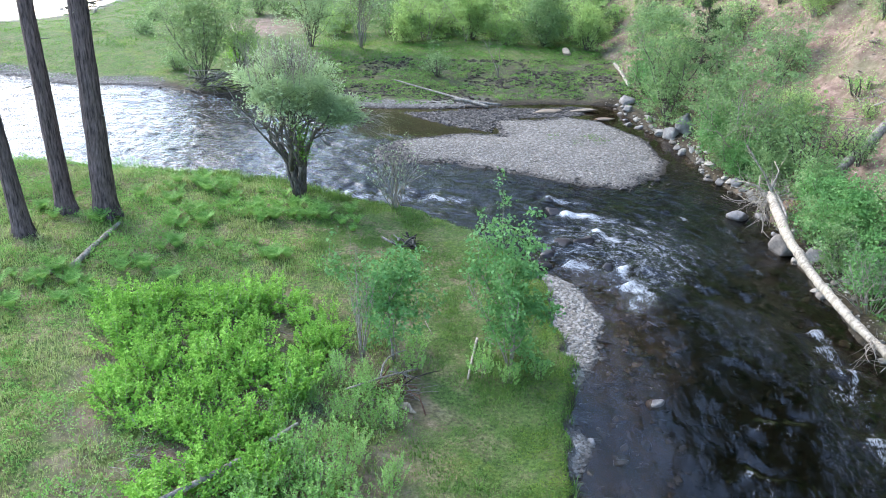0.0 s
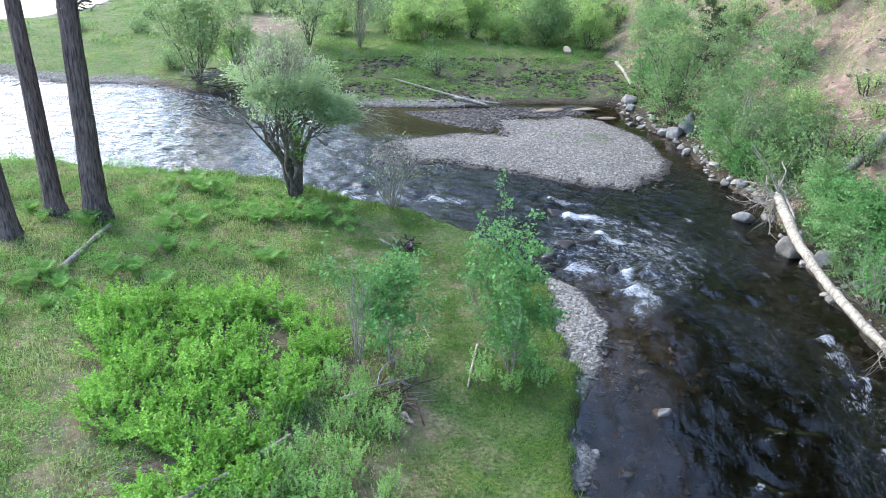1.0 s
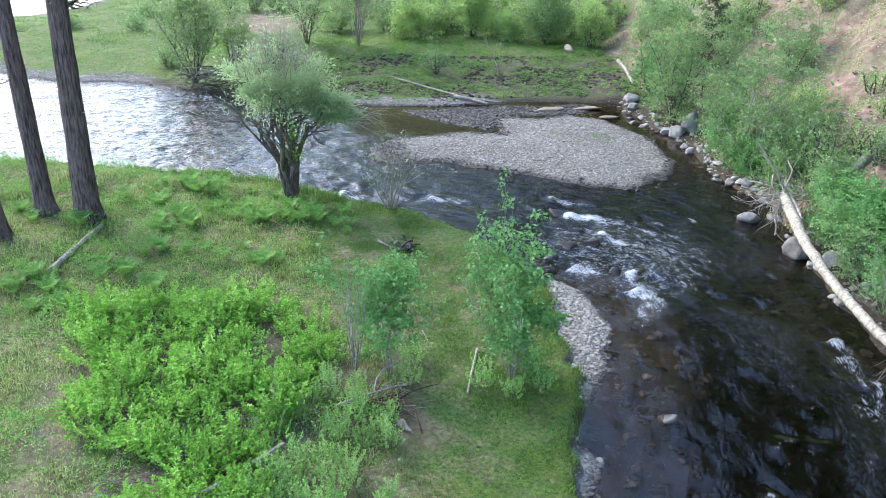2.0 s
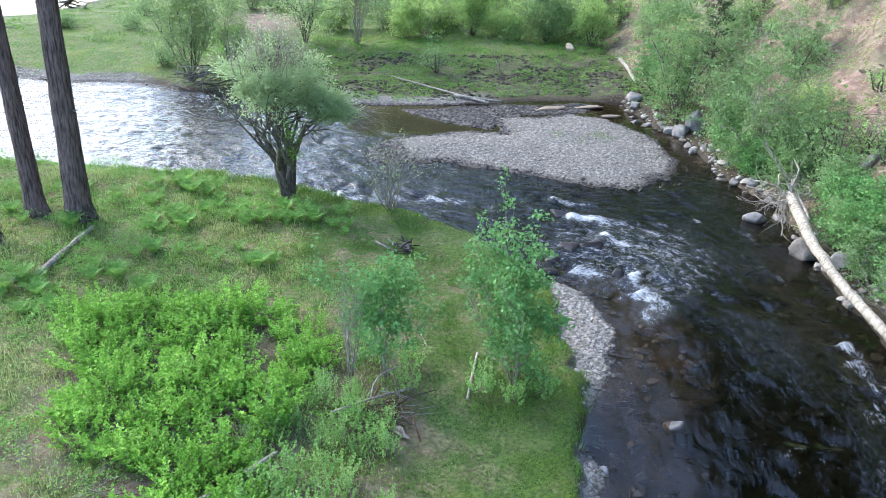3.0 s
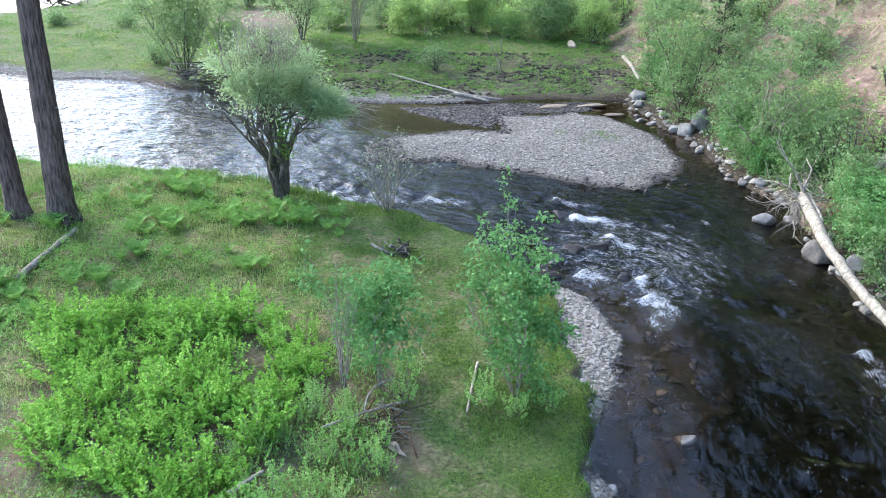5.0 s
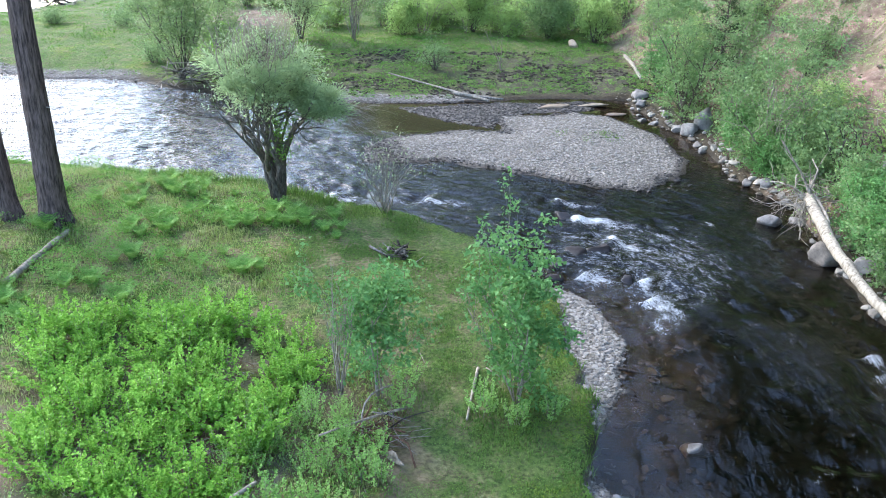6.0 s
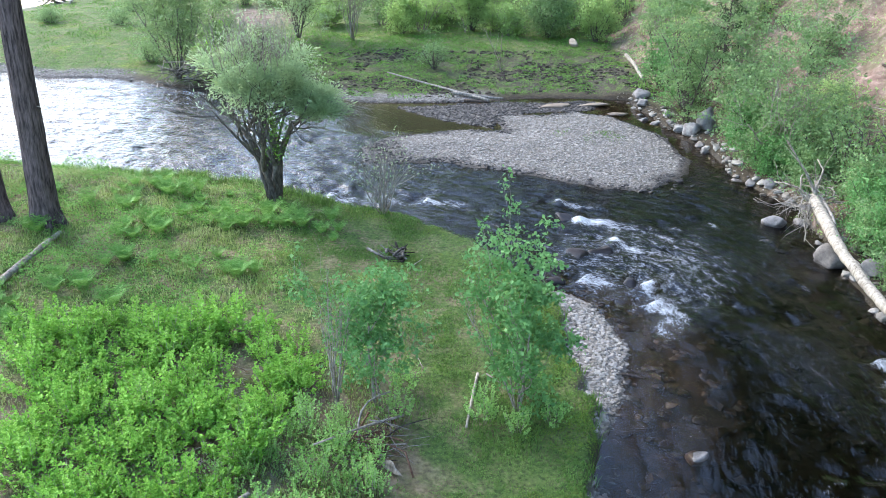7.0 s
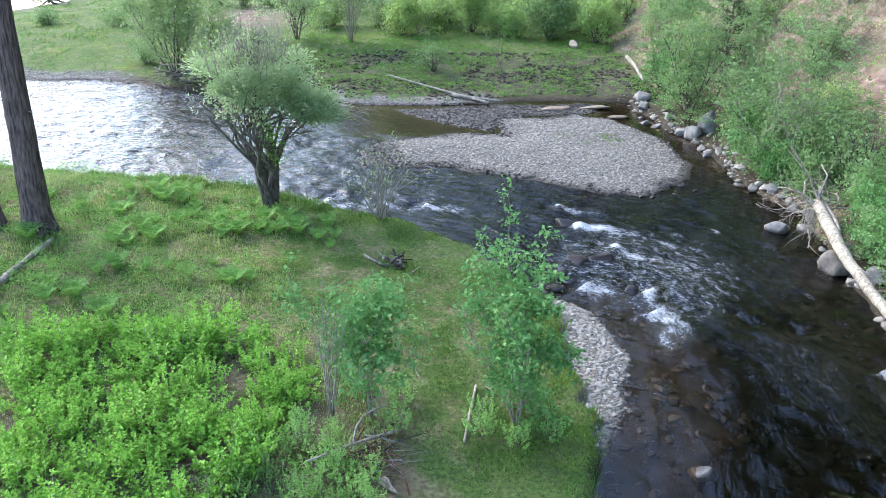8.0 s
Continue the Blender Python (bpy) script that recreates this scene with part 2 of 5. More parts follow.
# ---- material helpers ----
class Mat:
    """A node material with short calls for its nodes."""

    def __init__(self, name):
        self.m = bpy.data.materials.new(name)
        self.m.use_nodes = True
        self.t = self.m.node_tree
        self.b = self.t.nodes["Principled BSDF"]
        self.o = self.t.nodes["Material Output"]
        self.co = None

    def node(self, kind):
        return self.t.nodes.new(kind)

    def put(self, socket, value):
        if isinstance(value, bpy.types.NodeSocket):
            self.t.links.new(value, socket)
        elif value is not None:
            socket.default_value = (*value, 1) if isinstance(value, tuple) and len(value) == 3 and socket.type == "RGBA" else value

    def where(self):
        if self.co is None:
            self.co = self.node("ShaderNodeNewGeometry")
        return self.co.outputs["Position"]

    def own(self):
        return self.node("ShaderNodeTexCoord").outputs["Object"]

    def scaled(self, vec, sx, sy, sz):
        n = self.node("ShaderNodeMapping")
        self.put(n.inputs["Vector"], vec)
        n.inputs["Scale"].default_value = (sx, sy, sz)
        return n.outputs[0]

    def noise(self, scale, detail=4, vec=None, rough=0.6, distort=0.0):
        n = self.node("ShaderNodeTexNoise")
        self.put(n.inputs["Vector"], vec or self.where())
        n.inputs["Scale"].default_value, n.inputs["Detail"].default_value = scale, detail
        n.inputs["Roughness"].default_value, n.inputs["Distortion"].default_value = rough, distort
        return n.outputs["Fac"]

    def voronoi(self, scale, vec=None, feature="F1", out="Distance"):
        n = self.node("ShaderNodeTexVoronoi")
        n.feature = feature
        self.put(n.inputs["Vector"], vec or self.where())
        n.inputs["Scale"].default_value = scale
        return n.outputs[out]

    def attr(self, name):
        n = self.node("ShaderNodeAttribute")
        n.attribute_name = name
        return n.outputs["Fac"]

    def island(self):
        return self.node("ShaderNodeNewGeometry").outputs["Random Per Island"]

    def obrandom(self):
        return self.node("ShaderNodeObjectInfo").outputs["Random"]

    def ramp(self, fac, *stops):
        n = self.node("ShaderNodeValToRGB")
        e = n.color_ramp.elements
        while len(e) < len(stops):
            e.new(0.5)
        for el, (p, c) in zip(e, stops):
            el.position, el.color = p, (*c, 1)
        self.put(n.inputs[0], fac)
        return n.outputs[0]

    def mix(self, fac, a, b, blend="MIX"):
        n = self.node("ShaderNodeMix")
        n.data_type, n.blend_type = "RGBA", blend
        self.put(n.inputs[0], fac), self.put(n.inputs[6], a), self.put(n.inputs[7], b)
        return n.outputs[2]

    def math(self, op, a, b=None):
        n = self.node("ShaderNodeMath")
        n.operation = op
        self.put(n.inputs[0], a), self.put(n.inputs[1], b)
        return n.outputs[0]

    def span(self, v, a, b, c=0.0, d=1.0):
        n = self.node("ShaderNodeMapRange")
        self.put(n.inputs[0], v)
        for i, x in enumerate((a, b, c, d)):
            n.inputs[i + 1].default_value = x
        return n.outputs[0]

    def bump(self, height, strength=0.5, distance=0.02, normal=None):
        n = self.node("ShaderNodeBump")
        self.put(n.inputs["Height"], height)
        n.inputs["Strength"].default_value, n.inputs["Distance"].default_value = strength, distance
        if normal:
            self.put(n.inputs["Normal"], normal)
        return n.outputs[0]

    def done(self, color=None, rough=None, normal=None, spec=None):
        self.put(self.b.inputs["Base Color"], color), self.put(self.b.inputs["Roughness"], rough)
        if normal:
            self.put(self.b.inputs["Normal"], normal)
        if spec is not None:
            self.b.inputs["Specular IOR Level"].default_value = spec
        return self.m


def leafy(name, dark, mid, light, glow=0.35, dead=None):
    """Foliage: each leaf its own green, some light passing through."""
    k = Mat(name)
    stops = [(0.0, dark), (0.5, mid), (1.0, light)] if dead is None else [(0.0, dark), (0.45, mid), (0.9, light), (0.97, dead)]
    big = k.math("ADD", k.math("MULTIPLY", k.noise(2.4, 3), 0.6), k.math("MULTIPLY", k.noise(0.5, 3), 0.4))
    fac = k.math("ADD", k.math("MULTIPLY", k.island(), 0.5), k.span(big, 0.36, 0.64, 0.0, 0.5))
    col = k.ramp(fac, *stops)
    k.done(col, 0.6, spec=0.12)
    tr = k.node("ShaderNodeBsdfTranslucent")
    k.put(tr.inputs["Color"], k.mix(0.5, col, tuple(min(1, c * 1.6) for c in light)))
    sh = k.node("ShaderNodeMixShader")
    sh.inputs[0].default_value = glow
    k.t.links.new(k.b.outputs[0], sh.inputs[1]), k.t.links.new(tr.outputs[0], sh.inputs[2]), k.t.links.new(sh.outputs[0], k.o.inputs[0])
    return k.m


def woody(name, dark, light, grain=14.0, long=0.15, deep=0.6):
    """Bark or weathered wood, with its grain along the local z axis."""
    k = Mat(name)
    v = k.scaled(k.own(), 1, 1, long)
    n1, n2 = k.noise(grain, 6, v), k.noise(1.7, 3)
    col = k.mix(k.span(n2, 0.3, 0.7), k.ramp(n1, (0.3, dark), (0.7, light)), k.ramp(n1, (0.35, tuple(c * 0.6 for c in dark)), (0.75, tuple(c * 0.85 for c in light))))
    return k.done(col, 0.9, k.bump(n1, deep, 0.02), 0.2)


# ---- materials ----
def ground_material():
    k = Mat("ground")
    p = k.where()
    n_big, n_mid, n_fine = k.noise(0.35, 4), k.noise(2.2, 5), k.noise(14, 5)
    turf, gravel, soil, wet, mud, lush = (k.attr(a) for a in ("turf", "gravel", "soil", "wet", "mud", "lush"))
    fine = k.noise(45, 3)
    # turf: moss green to straw
    green = k.ramp(n_fine, (0.3, (0.028, 0.052, 0.012)), (0.5, (0.075, 0.125, 0.026)), (0.75, (0.15, 0.215, 0.05)))
    straw = k.ramp(n_fine, (0.3, (0.075, 0.06, 0.03)), (0.55, (0.22, 0.18, 0.095)), (0.8, (0.38, 0.33, 0.2)))
    moss = k.ramp(n_fine, (0.3, (0.06, 0.085, 0.01)), (0.7, (0.21, 0.27, 0.03)))
    green = k.mix(k.math("MULTIPLY", k.span(k.noise(0.75, 5, rough=0.7), 0.52, 0.66), 0.75), green, moss)
    bare = k.ramp(n_fine, (0.3, (0.045, 0.034, 0.022)), (0.7, (0.15, 0.115, 0.075)))
    green = k.mix(k.math("MULTIPLY", k.span(k.noise(1.7, 6, rough=0.72), 0.56, 0.68), 0.55), green, bare)
    dry = k.math("MULTIPLY", k.span(n_mid, 0.44, 0.58), k.span(n_big, 0.35, 0.58, 0.3, 1.0))
    grass = k.mix(k.math("MULTIPLY", dry, k.math("SUBTRACT", 1.0, k.math("MULTIPLY", lush, 0.5))), green, straw)
    # mud with green film
    dark = k.ramp(n_fine, (0.3, (0.025, 0.022, 0.015)), (0.7, (0.09, 0.075, 0.05)))
    mudc = k.mix(k.span(k.noise(2.6, 7, rough=0.78), 0.5, 0.58), dark, green)
    # gravel: cells of grey and tan
    cell = k.voronoi(16, out="Color")
    edge = k.voronoi(16)
    grey = k.ramp(cell, (0.1, (0.15, 0.14, 0.125)), (0.5, (0.23, 0.215, 0.195)), (0.9, (0.33, 0.315, 0.29)))
    grey = k.mix(k.span(edge, 0.25, 0.6), grey, (0.12, 0.105, 0.09))
    # hillside soil: pinkish tan with litter
    pink = k.ramp(k.noise(3.2, 7, rough=0.72), (0.28, (0.075, 0.045, 0.034)), (0.46, (0.19, 0.12, 0.09)), (0.6, (0.3, 0.205, 0.16)), (0.74, (0.5, 0.39, 0.32)))
    weed = k.span(k.noise(0.9, 8, rough=0.78), 0.42, 0.56)
    hill = k.mix(k.math("MULTIPLY", weed, 0.5), pink, k.ramp(n_fine, (0.3, (0.04, 0.065, 0.02)), (0.75, (0.16, 0.19, 0.075))))
    # river bed
    bed = k.ramp(k.noise(7, 6, rough=0.7), (0.3, (0.012, 0.01, 0.006)), (0.55, (0.05, 0.038, 0.022)), (0.78, (0.14, 0.11, 0.07)))
    col = k.mix(turf, bed, grass)
    col = k.mix(mud, col, mudc)
    col = k.mix(gravel, col, grey)
    col = k.mix(soil, col, hill)
    col = k.mix(k.math("MULTIPLY", wet, 0.72), col, k.mix(1.0, col, (0.3, 0.26, 0.22), "MULTIPLY"))
    rough = k.span(wet, 0, 1, 0.95, 0.55)
    h = k.math("ADD", k.math("MULTIPLY", n_fine, 0.6), k.math("MULTIPLY", k.mix(gravel, fine, edge), 0.7))
    return k.done(col, rough, k.bump(h, 0.9, 0.05), 0.3)


def water_material():
    k = Mat("river_water")
    lane = k.node("ShaderNodeUVMap")
    lane.uv_map = "flow"
    uv = lane.outputs[0]
    long1 = k.noise(1.0, 3, k.scaled(uv, 1.9, 3.9, 1), 0.55, 0.9)
    long2 = k.noise(1.0, 3, k.scaled(uv, 5.5, 12.0, 1), 0.6, 1.1)
    tiny = k.noise(9.0, 3, k.scaled(uv, 1.0, 2.0, 1), 0.6)
    close = k.attr("close")
    h = k.math("ADD", k.math("ADD", long1, k.math("MULTIPLY", long2, k.span(close, 0, 1, 0.14, 0.4))), k.math("MULTIPLY", tiny, k.span(close, 0, 1, 0.0, 0.022)))
    rush = k.attr("rush")
    nor = k.bump(k.math("MULTIPLY", h, rush), 1.0, 0.085)
    foam = k.attr("foam")
    wisp = k.math("SUBTRACT", 1.0, k.math("ABSOLUTE", k.math("SUBTRACT", k.math("MULTIPLY", k.noise(1.0, 5, k.scaled(uv, 2.6, 8.5, 1), 0.65, 2.2), 2.0), 1.0)))
    web = k.math("SUBTRACT", 1.0, k.math("ABSOLUTE", k.math("SUBTRACT", k.math("MULTIPLY", k.noise(1.0, 4, k.scaled(uv, 4.2, 10.0, 1), 0.55, 1.8), 2.0), 1.0)))
    lace = k.math("ADD", k.math("MULTIPLY", wisp, 0.55), k.math("MULTIPLY", web, 0.45))
    torn = k.math("MULTIPLY", k.noise(1.0, 5, k.scaled(uv, 3.0, 5.5, 1), 0.7, 0.6), 0.55)
    mask = k.span(k.math("ADD", k.math("ADD", lace, torn), k.math("MULTIPLY", foam, 0.4)), 1.41, 1.78, 0.0, 0.85)
    k.b.inputs["Transmission Weight"].default_value = 1.0
    k.b.inputs["IOR"].default_value = 1.33
    k.done(k.mix(k.attr("shallow"), (0.02, 0.021, 0.015), (0.52, 0.37, 0.25)), 0.04, nor)
    white = k.node("ShaderNodeBsdfPrincipled")
    white.inputs["Base Color"].default_value, white.inputs["Roughness"].default_value = (0.66, 0.7, 0.74, 1), 0.6
    k.put(white.inputs["Normal"], k.bump(lace, 0.8, 0.06))
    sh = k.node("ShaderNodeMixShader")
    k.put(sh.inputs[0], mask)
    k.t.links.new(k.b.outputs[0], sh.inputs[1]), k.t.links.new(white.outputs[0], sh.inputs[2]), k.t.links.new(sh.outputs[0], k.o.inputs[0])
    return k.m


def stone_material(name, dark, light, scale=6.0, per="object"):
    k = Mat(name)
    r = k.obrandom() if per == "object" else k.island()
    n = k.noise(scale, 6, rough=0.7)
    col = k.ramp(n, (0.3, dark), (0.72, light))
    col = k.mix(k.span(r, 0.2, 1, 0.0, 0.85), col, k.mix(1.0, col, (0.42, 0.38, 0.34), "MULTIPLY"))
    low = k.node("ShaderNodeSeparateXYZ")
    k.put(low.inputs[0], k.where())
    damp = k.span(k.math("ADD", low.outputs[2], k.math("MULTIPLY", n, 0.05)), 0.05, 0.1, 0.75, 0.0)
    col = k.mix(damp, col, k.mix(1.0, col, (0.25, 0.22, 0.2), "MULTIPLY"))
    return k.done(col, k.span(damp, 0, 0.75, 0.9, 0.35), k.bump(k.noise(scale * 3, 5), 0.5, 0.02), 0.35)


M_GROUND, M_WATER = ground_material(), water_material()
M_ROCK = stone_material("river_rock", (0.14, 0.13, 0.12), (0.37, 0.35, 0.33))
M_BEDSTONE = stone_material("bed_stones", (0.03, 0.025, 0.02), (0.09, 0.075, 0.06), 9.0, "island")
M_DARKROCK = stone_material("dark_wet_rock", (0.012, 0.01, 0.01), (0.05, 0.042, 0.042))
M_TANROCK = stone_material("tan_rock", (0.24, 0.185, 0.13), (0.45, 0.36, 0.27))
M_PEBBLE = stone_material("pebbles", (0.2, 0.183, 0.155), (0.39, 0.36, 0.315), 9.0, "island")
M_WETPEBBLE = stone_material("wet_pebbles", (0.035, 0.032, 0.03), (0.11, 0.1, 0.09), 9.0, "island")
M_MUD = stone_material("mud_clods", (0.02, 0.017, 0.012), (0.075, 0.06, 0.042), 9.0, "island")
M_CLOD = stone_material("hill_clods", (0.11, 0.075, 0.058), (0.36, 0.28, 0.22), 9.0, "island")
M_BARK = woody("pine_bark", (0.026, 0.019, 0.018), (0.215, 0.158, 0.148), 24, 0.13, 1.0)
M_WILLOWBARK = woody("grey_brown_bark", (0.05, 0.042, 0.034), (0.2, 0.175, 0.145), 22, 0.3)
M_TWIG = woody("grey_twigs", (0.18, 0.155, 0.125), (0.43, 0.38, 0.32), 30, 0.3)
M_DEADWOOD = woody("weathered_wood", (0.17, 0.145, 0.11), (0.48, 0.42, 0.335), 16, 0.08)
M_GREYWOOD = woody("grey_weathered_wood", (0.15, 0.13, 0.105), (0.42, 0.375, 0.315), 16, 0.08)
M_DARKWOOD = woody("dark_wet_wood", (0.02, 0.016, 0.013), (0.1, 0.08, 0.065), 20, 0.15)
M_REDWOOD = woody("reddish_rotten_wood", (0.09, 0.045, 0.03), (0.26, 0.15, 0.1), 20, 0.15)
L_WILLOW = leafy("willow_leaves", (0.16, 0.235, 0.108), (0.275, 0.37, 0.18), (0.43, 0.53, 0.29), 0.34)
L_SAPLING = leafy("alder_leaves", (0.045, 0.125, 0.038), (0.1, 0.235, 0.07), (0.225, 0.4, 0.14), 0.26)
L_BRIGHT = leafy("bright_shrub_leaves", (0.05, 0.14, 0.02), (0.15, 0.33, 0.04), (0.34, 0.57, 0.11), 0.22, dead=(0.3, 0.22, 0.1))
L_SOFT = leafy("soft_shrub_leaves", (0.075, 0.175, 0.042), (0.175, 0.34, 0.085), (0.34, 0.52, 0.16), 0.28, dead=(0.3, 0.25, 0.16))
L_BANK = leafy("bank_bush_leaves", (0.07, 0.13, 0.05), (0.145, 0.24, 0.09), (0.29, 0.405, 0.18), 0.3)
L_FAR = leafy("far_bush_leaves", (0.13, 0.215, 0.065), (0.24, 0.36, 0.12), (0.39, 0.52, 0.2), 0.48)
L_FERN = leafy("fern_fronds", (0.05, 0.135, 0.026), (0.125, 0.275, 0.055), (0.27, 0.45, 0.12), 0.28)
L_GRASS = leafy("grass_blades", (0.04, 0.09, 0.018), (0.09, 0.175, 0.034), (0.18, 0.295, 0.07), 0.25, (0.28, 0.23, 0.12))
L_STRAW = leafy("mixed_dry_grass", (0.085, 0.16, 0.03), (0.19, 0.28, 0.065), (0.38, 0.4, 0.18), 0.25, (0.48, 0.38, 0.25))
L_MEADOW = leafy("meadow_blades", (0.05, 0.12, 0.025), (0.1, 0.22, 0.04), (0.18, 0.32, 0.07), 0.28, (0.28, 0.24, 0.13))
L_WEED = leafy("weed_leaves", (0.05, 0.14, 0.026), (0.12, 0.27, 0.05), (0.25, 0.43, 0.1), 0.24, (0.34, 0.27, 0.15))
L_NEEDLE = leafy("pine_needles", (0.012, 0.03, 0.01), (0.026, 0.058, 0.02), (0.055, 0.1, 0.035), 0.12)
L_MOSS = leafy("moss", (0.08, 0.135, 0.018), (0.155, 0.24, 0.03), (0.24, 0.34, 0.05), 0.2)
L_CLUMP = leafy("dark_willow_leaves", (0.085, 0.145, 0.055), (0.165, 0.25, 0.095), (0.28, 0.38, 0.165), 0.34)


# ---- ground ----
def steps(lo, a, b, hi, fine):
    """Even steps between a and b, growing ones out to lo and hi."""
    mid = np.arange(a, b + fine / 2, fine)
    out = [fine]
    while sum(out) < max(a - lo, hi - b):
        out.append(out[-1] * 1.22)
    run = np.cumsum(out)
    return np.concatenate([(a - run[run < a - lo + 1])[::-1], mid, b + run[run < hi - b + 1]])


def sheet(xs, ys):
    gx, gy = np.meshgrid(xs, ys)
    nx, ny = len(xs), len(ys)
    i = (np.arange(ny - 1)[:, None] * nx + np.arange(nx - 1)[None]).ravel()
    return gx.ravel(), gy.ravel(), np.stack([i, i + 1, i + nx + 1, i + nx], 1)


gx, gy, gf = sheet(steps(-600, -13, 19, 600, 0.13), steps(-300, 7.5, 37, 900, 0.13))
gz, turf, gravel, soil, wet, mud, near_left, near_other, *_ = terrain(gx, gy)
lush = np.maximum(smooth(near_other, 0.2, 1.0), smooth(near_left, 0.0, 0.2) * (1 - smooth(near_left, 0.9, 2.2)))
me = mesh_of("ground", np.stack([gx, gy, gz], 1), gf, M_GROUND, True)
for key, val in (("turf", turf), ("gravel", gravel), ("soil", soil), ("wet", wet), ("mud", mud), ("lush", lush)):
    layer(me, key, val)
thing("ground", "grassy river banks, gravel bars and bare earth hillside", "ground", kind="structure", mesh=me)

# ---- river ----
LINE = [(-90, 30), (-40, 30.5), (-24, 30), (-12, 28.8), (-5.5, 26.9), (-1.5, 24.2), (1.5, 22.5), (4, 21.3), (6.6, 20.3), (8.5, 18.7), (9.2, 15.8), (8.7, 12.5), (7.7, 9), (7, 3), (6.5, -30), (6.5, -80)]


def flow_line():
    p = np.array(LINE, float)
    seg = np.concatenate([[0], np.cumsum(np.hypot(*np.diff(p, axis=0).T))])
    s = np.arange(0, seg[-1], 0.5)
    q = np.stack([np.interp(s, seg, p[:, 0]), np.interp(s, seg, p[:, 1])], 1)
    for _ in range(12):
        q[1:-1] = (q[:-2] + 2 * q[1:-1] + q[2:]) / 4
    return s, q


FLOW_S, FLOW_P = flow_line()
FLOW_D = np.gradient(FLOW_P, axis=0)
FLOW_D /= np.linalg.norm(FLOW_D, axis=1)[:, None]


def along(x, y):
    """How far down the stream a place lies, and how far left of its middle."""
    x, y = np.atleast_1d(x).astype(float), np.atleast_1d(y).astype(float)
    s, n = np.zeros(x.shape), np.zeros(x.shape)
    for a in range(0, len(x), 20000):
        dx, dy = x[a:a + 20000, None] - FLOW_P[None, :, 0], y[a:a + 20000, None] - FLOW_P[None, :, 1]
        d2 = dx * dx + dy * dy
        w = np.exp(-(np.sqrt(d2) - np.sqrt(d2.min(1))[:, None]) / 0.5)
        w /= w.sum(1)[:, None]
        s[a:a + 20000] = (w * (FLOW_S + dx * FLOW_D[:, 0] + dy * FLOW_D[:, 1])).sum(1)
        n[a:a + 20000] = (w * (dy * FLOW_D[:, 0] - dx * FLOW_D[:, 1])).sum(1)
    return s, n


# head of each run of white water, its length, width and strength
UPPER_RIFFLE = [(-1.0, 22.4, 1.2, 0.45, 1.35), (0.1, 22.2, 1.0, 0.4, 1.1), (1.5, 22.1, 1.4, 0.42, 1.35), (2.6, 21.4, 1.0, 0.25, 0.7), (5.0, 22.1, 1.0, 0.3, 1.3), (5.2, 20.85, 2.6, 0.42, 1.5),
                (5.75, 19.55, 3.4, 0.42, 1.5), (4.5, 18.9, 1.2, 0.35, 0.7), (7.3, 18.7, 2.2, 0.3, 0.7), (7.6, 20.3, 2.2, 0.25, 0.7), (8.5, 20.7, 1.4, 0.2, 0.8), (3.5, 18.3, 0.9, 0.3, 0.7),
                (-2.4, 23.4, 1.6, 0.35, 0.8), (3.2, 21.6, 1.4, 0.3, 0.6), (-0.5, 23.2, 1.6, 0.4, 0.6), (9.8, 19.4, 1.2, 0.2, 0.7)]
LOWER_RIFFLE = [(4.9, 17.6, 1.6, 0.6, 1.45), (5.9, 17.3, 2.4, 0.5, 1.5), (6.0, 16.5, 2.6, 0.55, 1.45), (5.5, 15.1, 0.6, 0.1, 0.9), (9.7, 14.2, 1.4, 0.4, 1.15), (9.2, 12.7, 1.5, 0.35, 1.0),
                (7.1, 10.9, 0.8, 0.3, 0.8), (7.8, 10.95, 0.8, 0.3, 0.9), (6.3, 9.5, 1.1, 0.4, 0.85), (9.6, 12.6, 1.6, 0.35, 1.05), (9.0, 10.4, 1.4, 0.45, 1.05), (9.5, 17.6, 1.4, 0.2, 0.7),
                (8.7, 15.4, 1.2, 0.2, 0.6), (7.6, 13.2, 1.2, 0.15, 0.5)]
wx, wy, wf = sheet(steps(-600, -9, 11.8, 600, 0.1), steps(-300, 7.5, 33, 900, 0.1))
tz = terrain(wx, wy)
bed_z, up_hill = tz[0], tz[9]
keep = (bed_z[wf] < 0.12).any(1) & (up_hill[wf] < 3).all(1)
wf = wf[keep]
used = np.unique(wf)
remap = np.full(len(wx), -1)
remap[used] = np.arange(len(used))
wx, wy, bed_z, wf = wx[used], wy[used], bed_z[used], remap[wf]
ws, wnn = along(wx, wy)
foam = np.zeros(len(wx))
lift = np.zeros(len(wx))
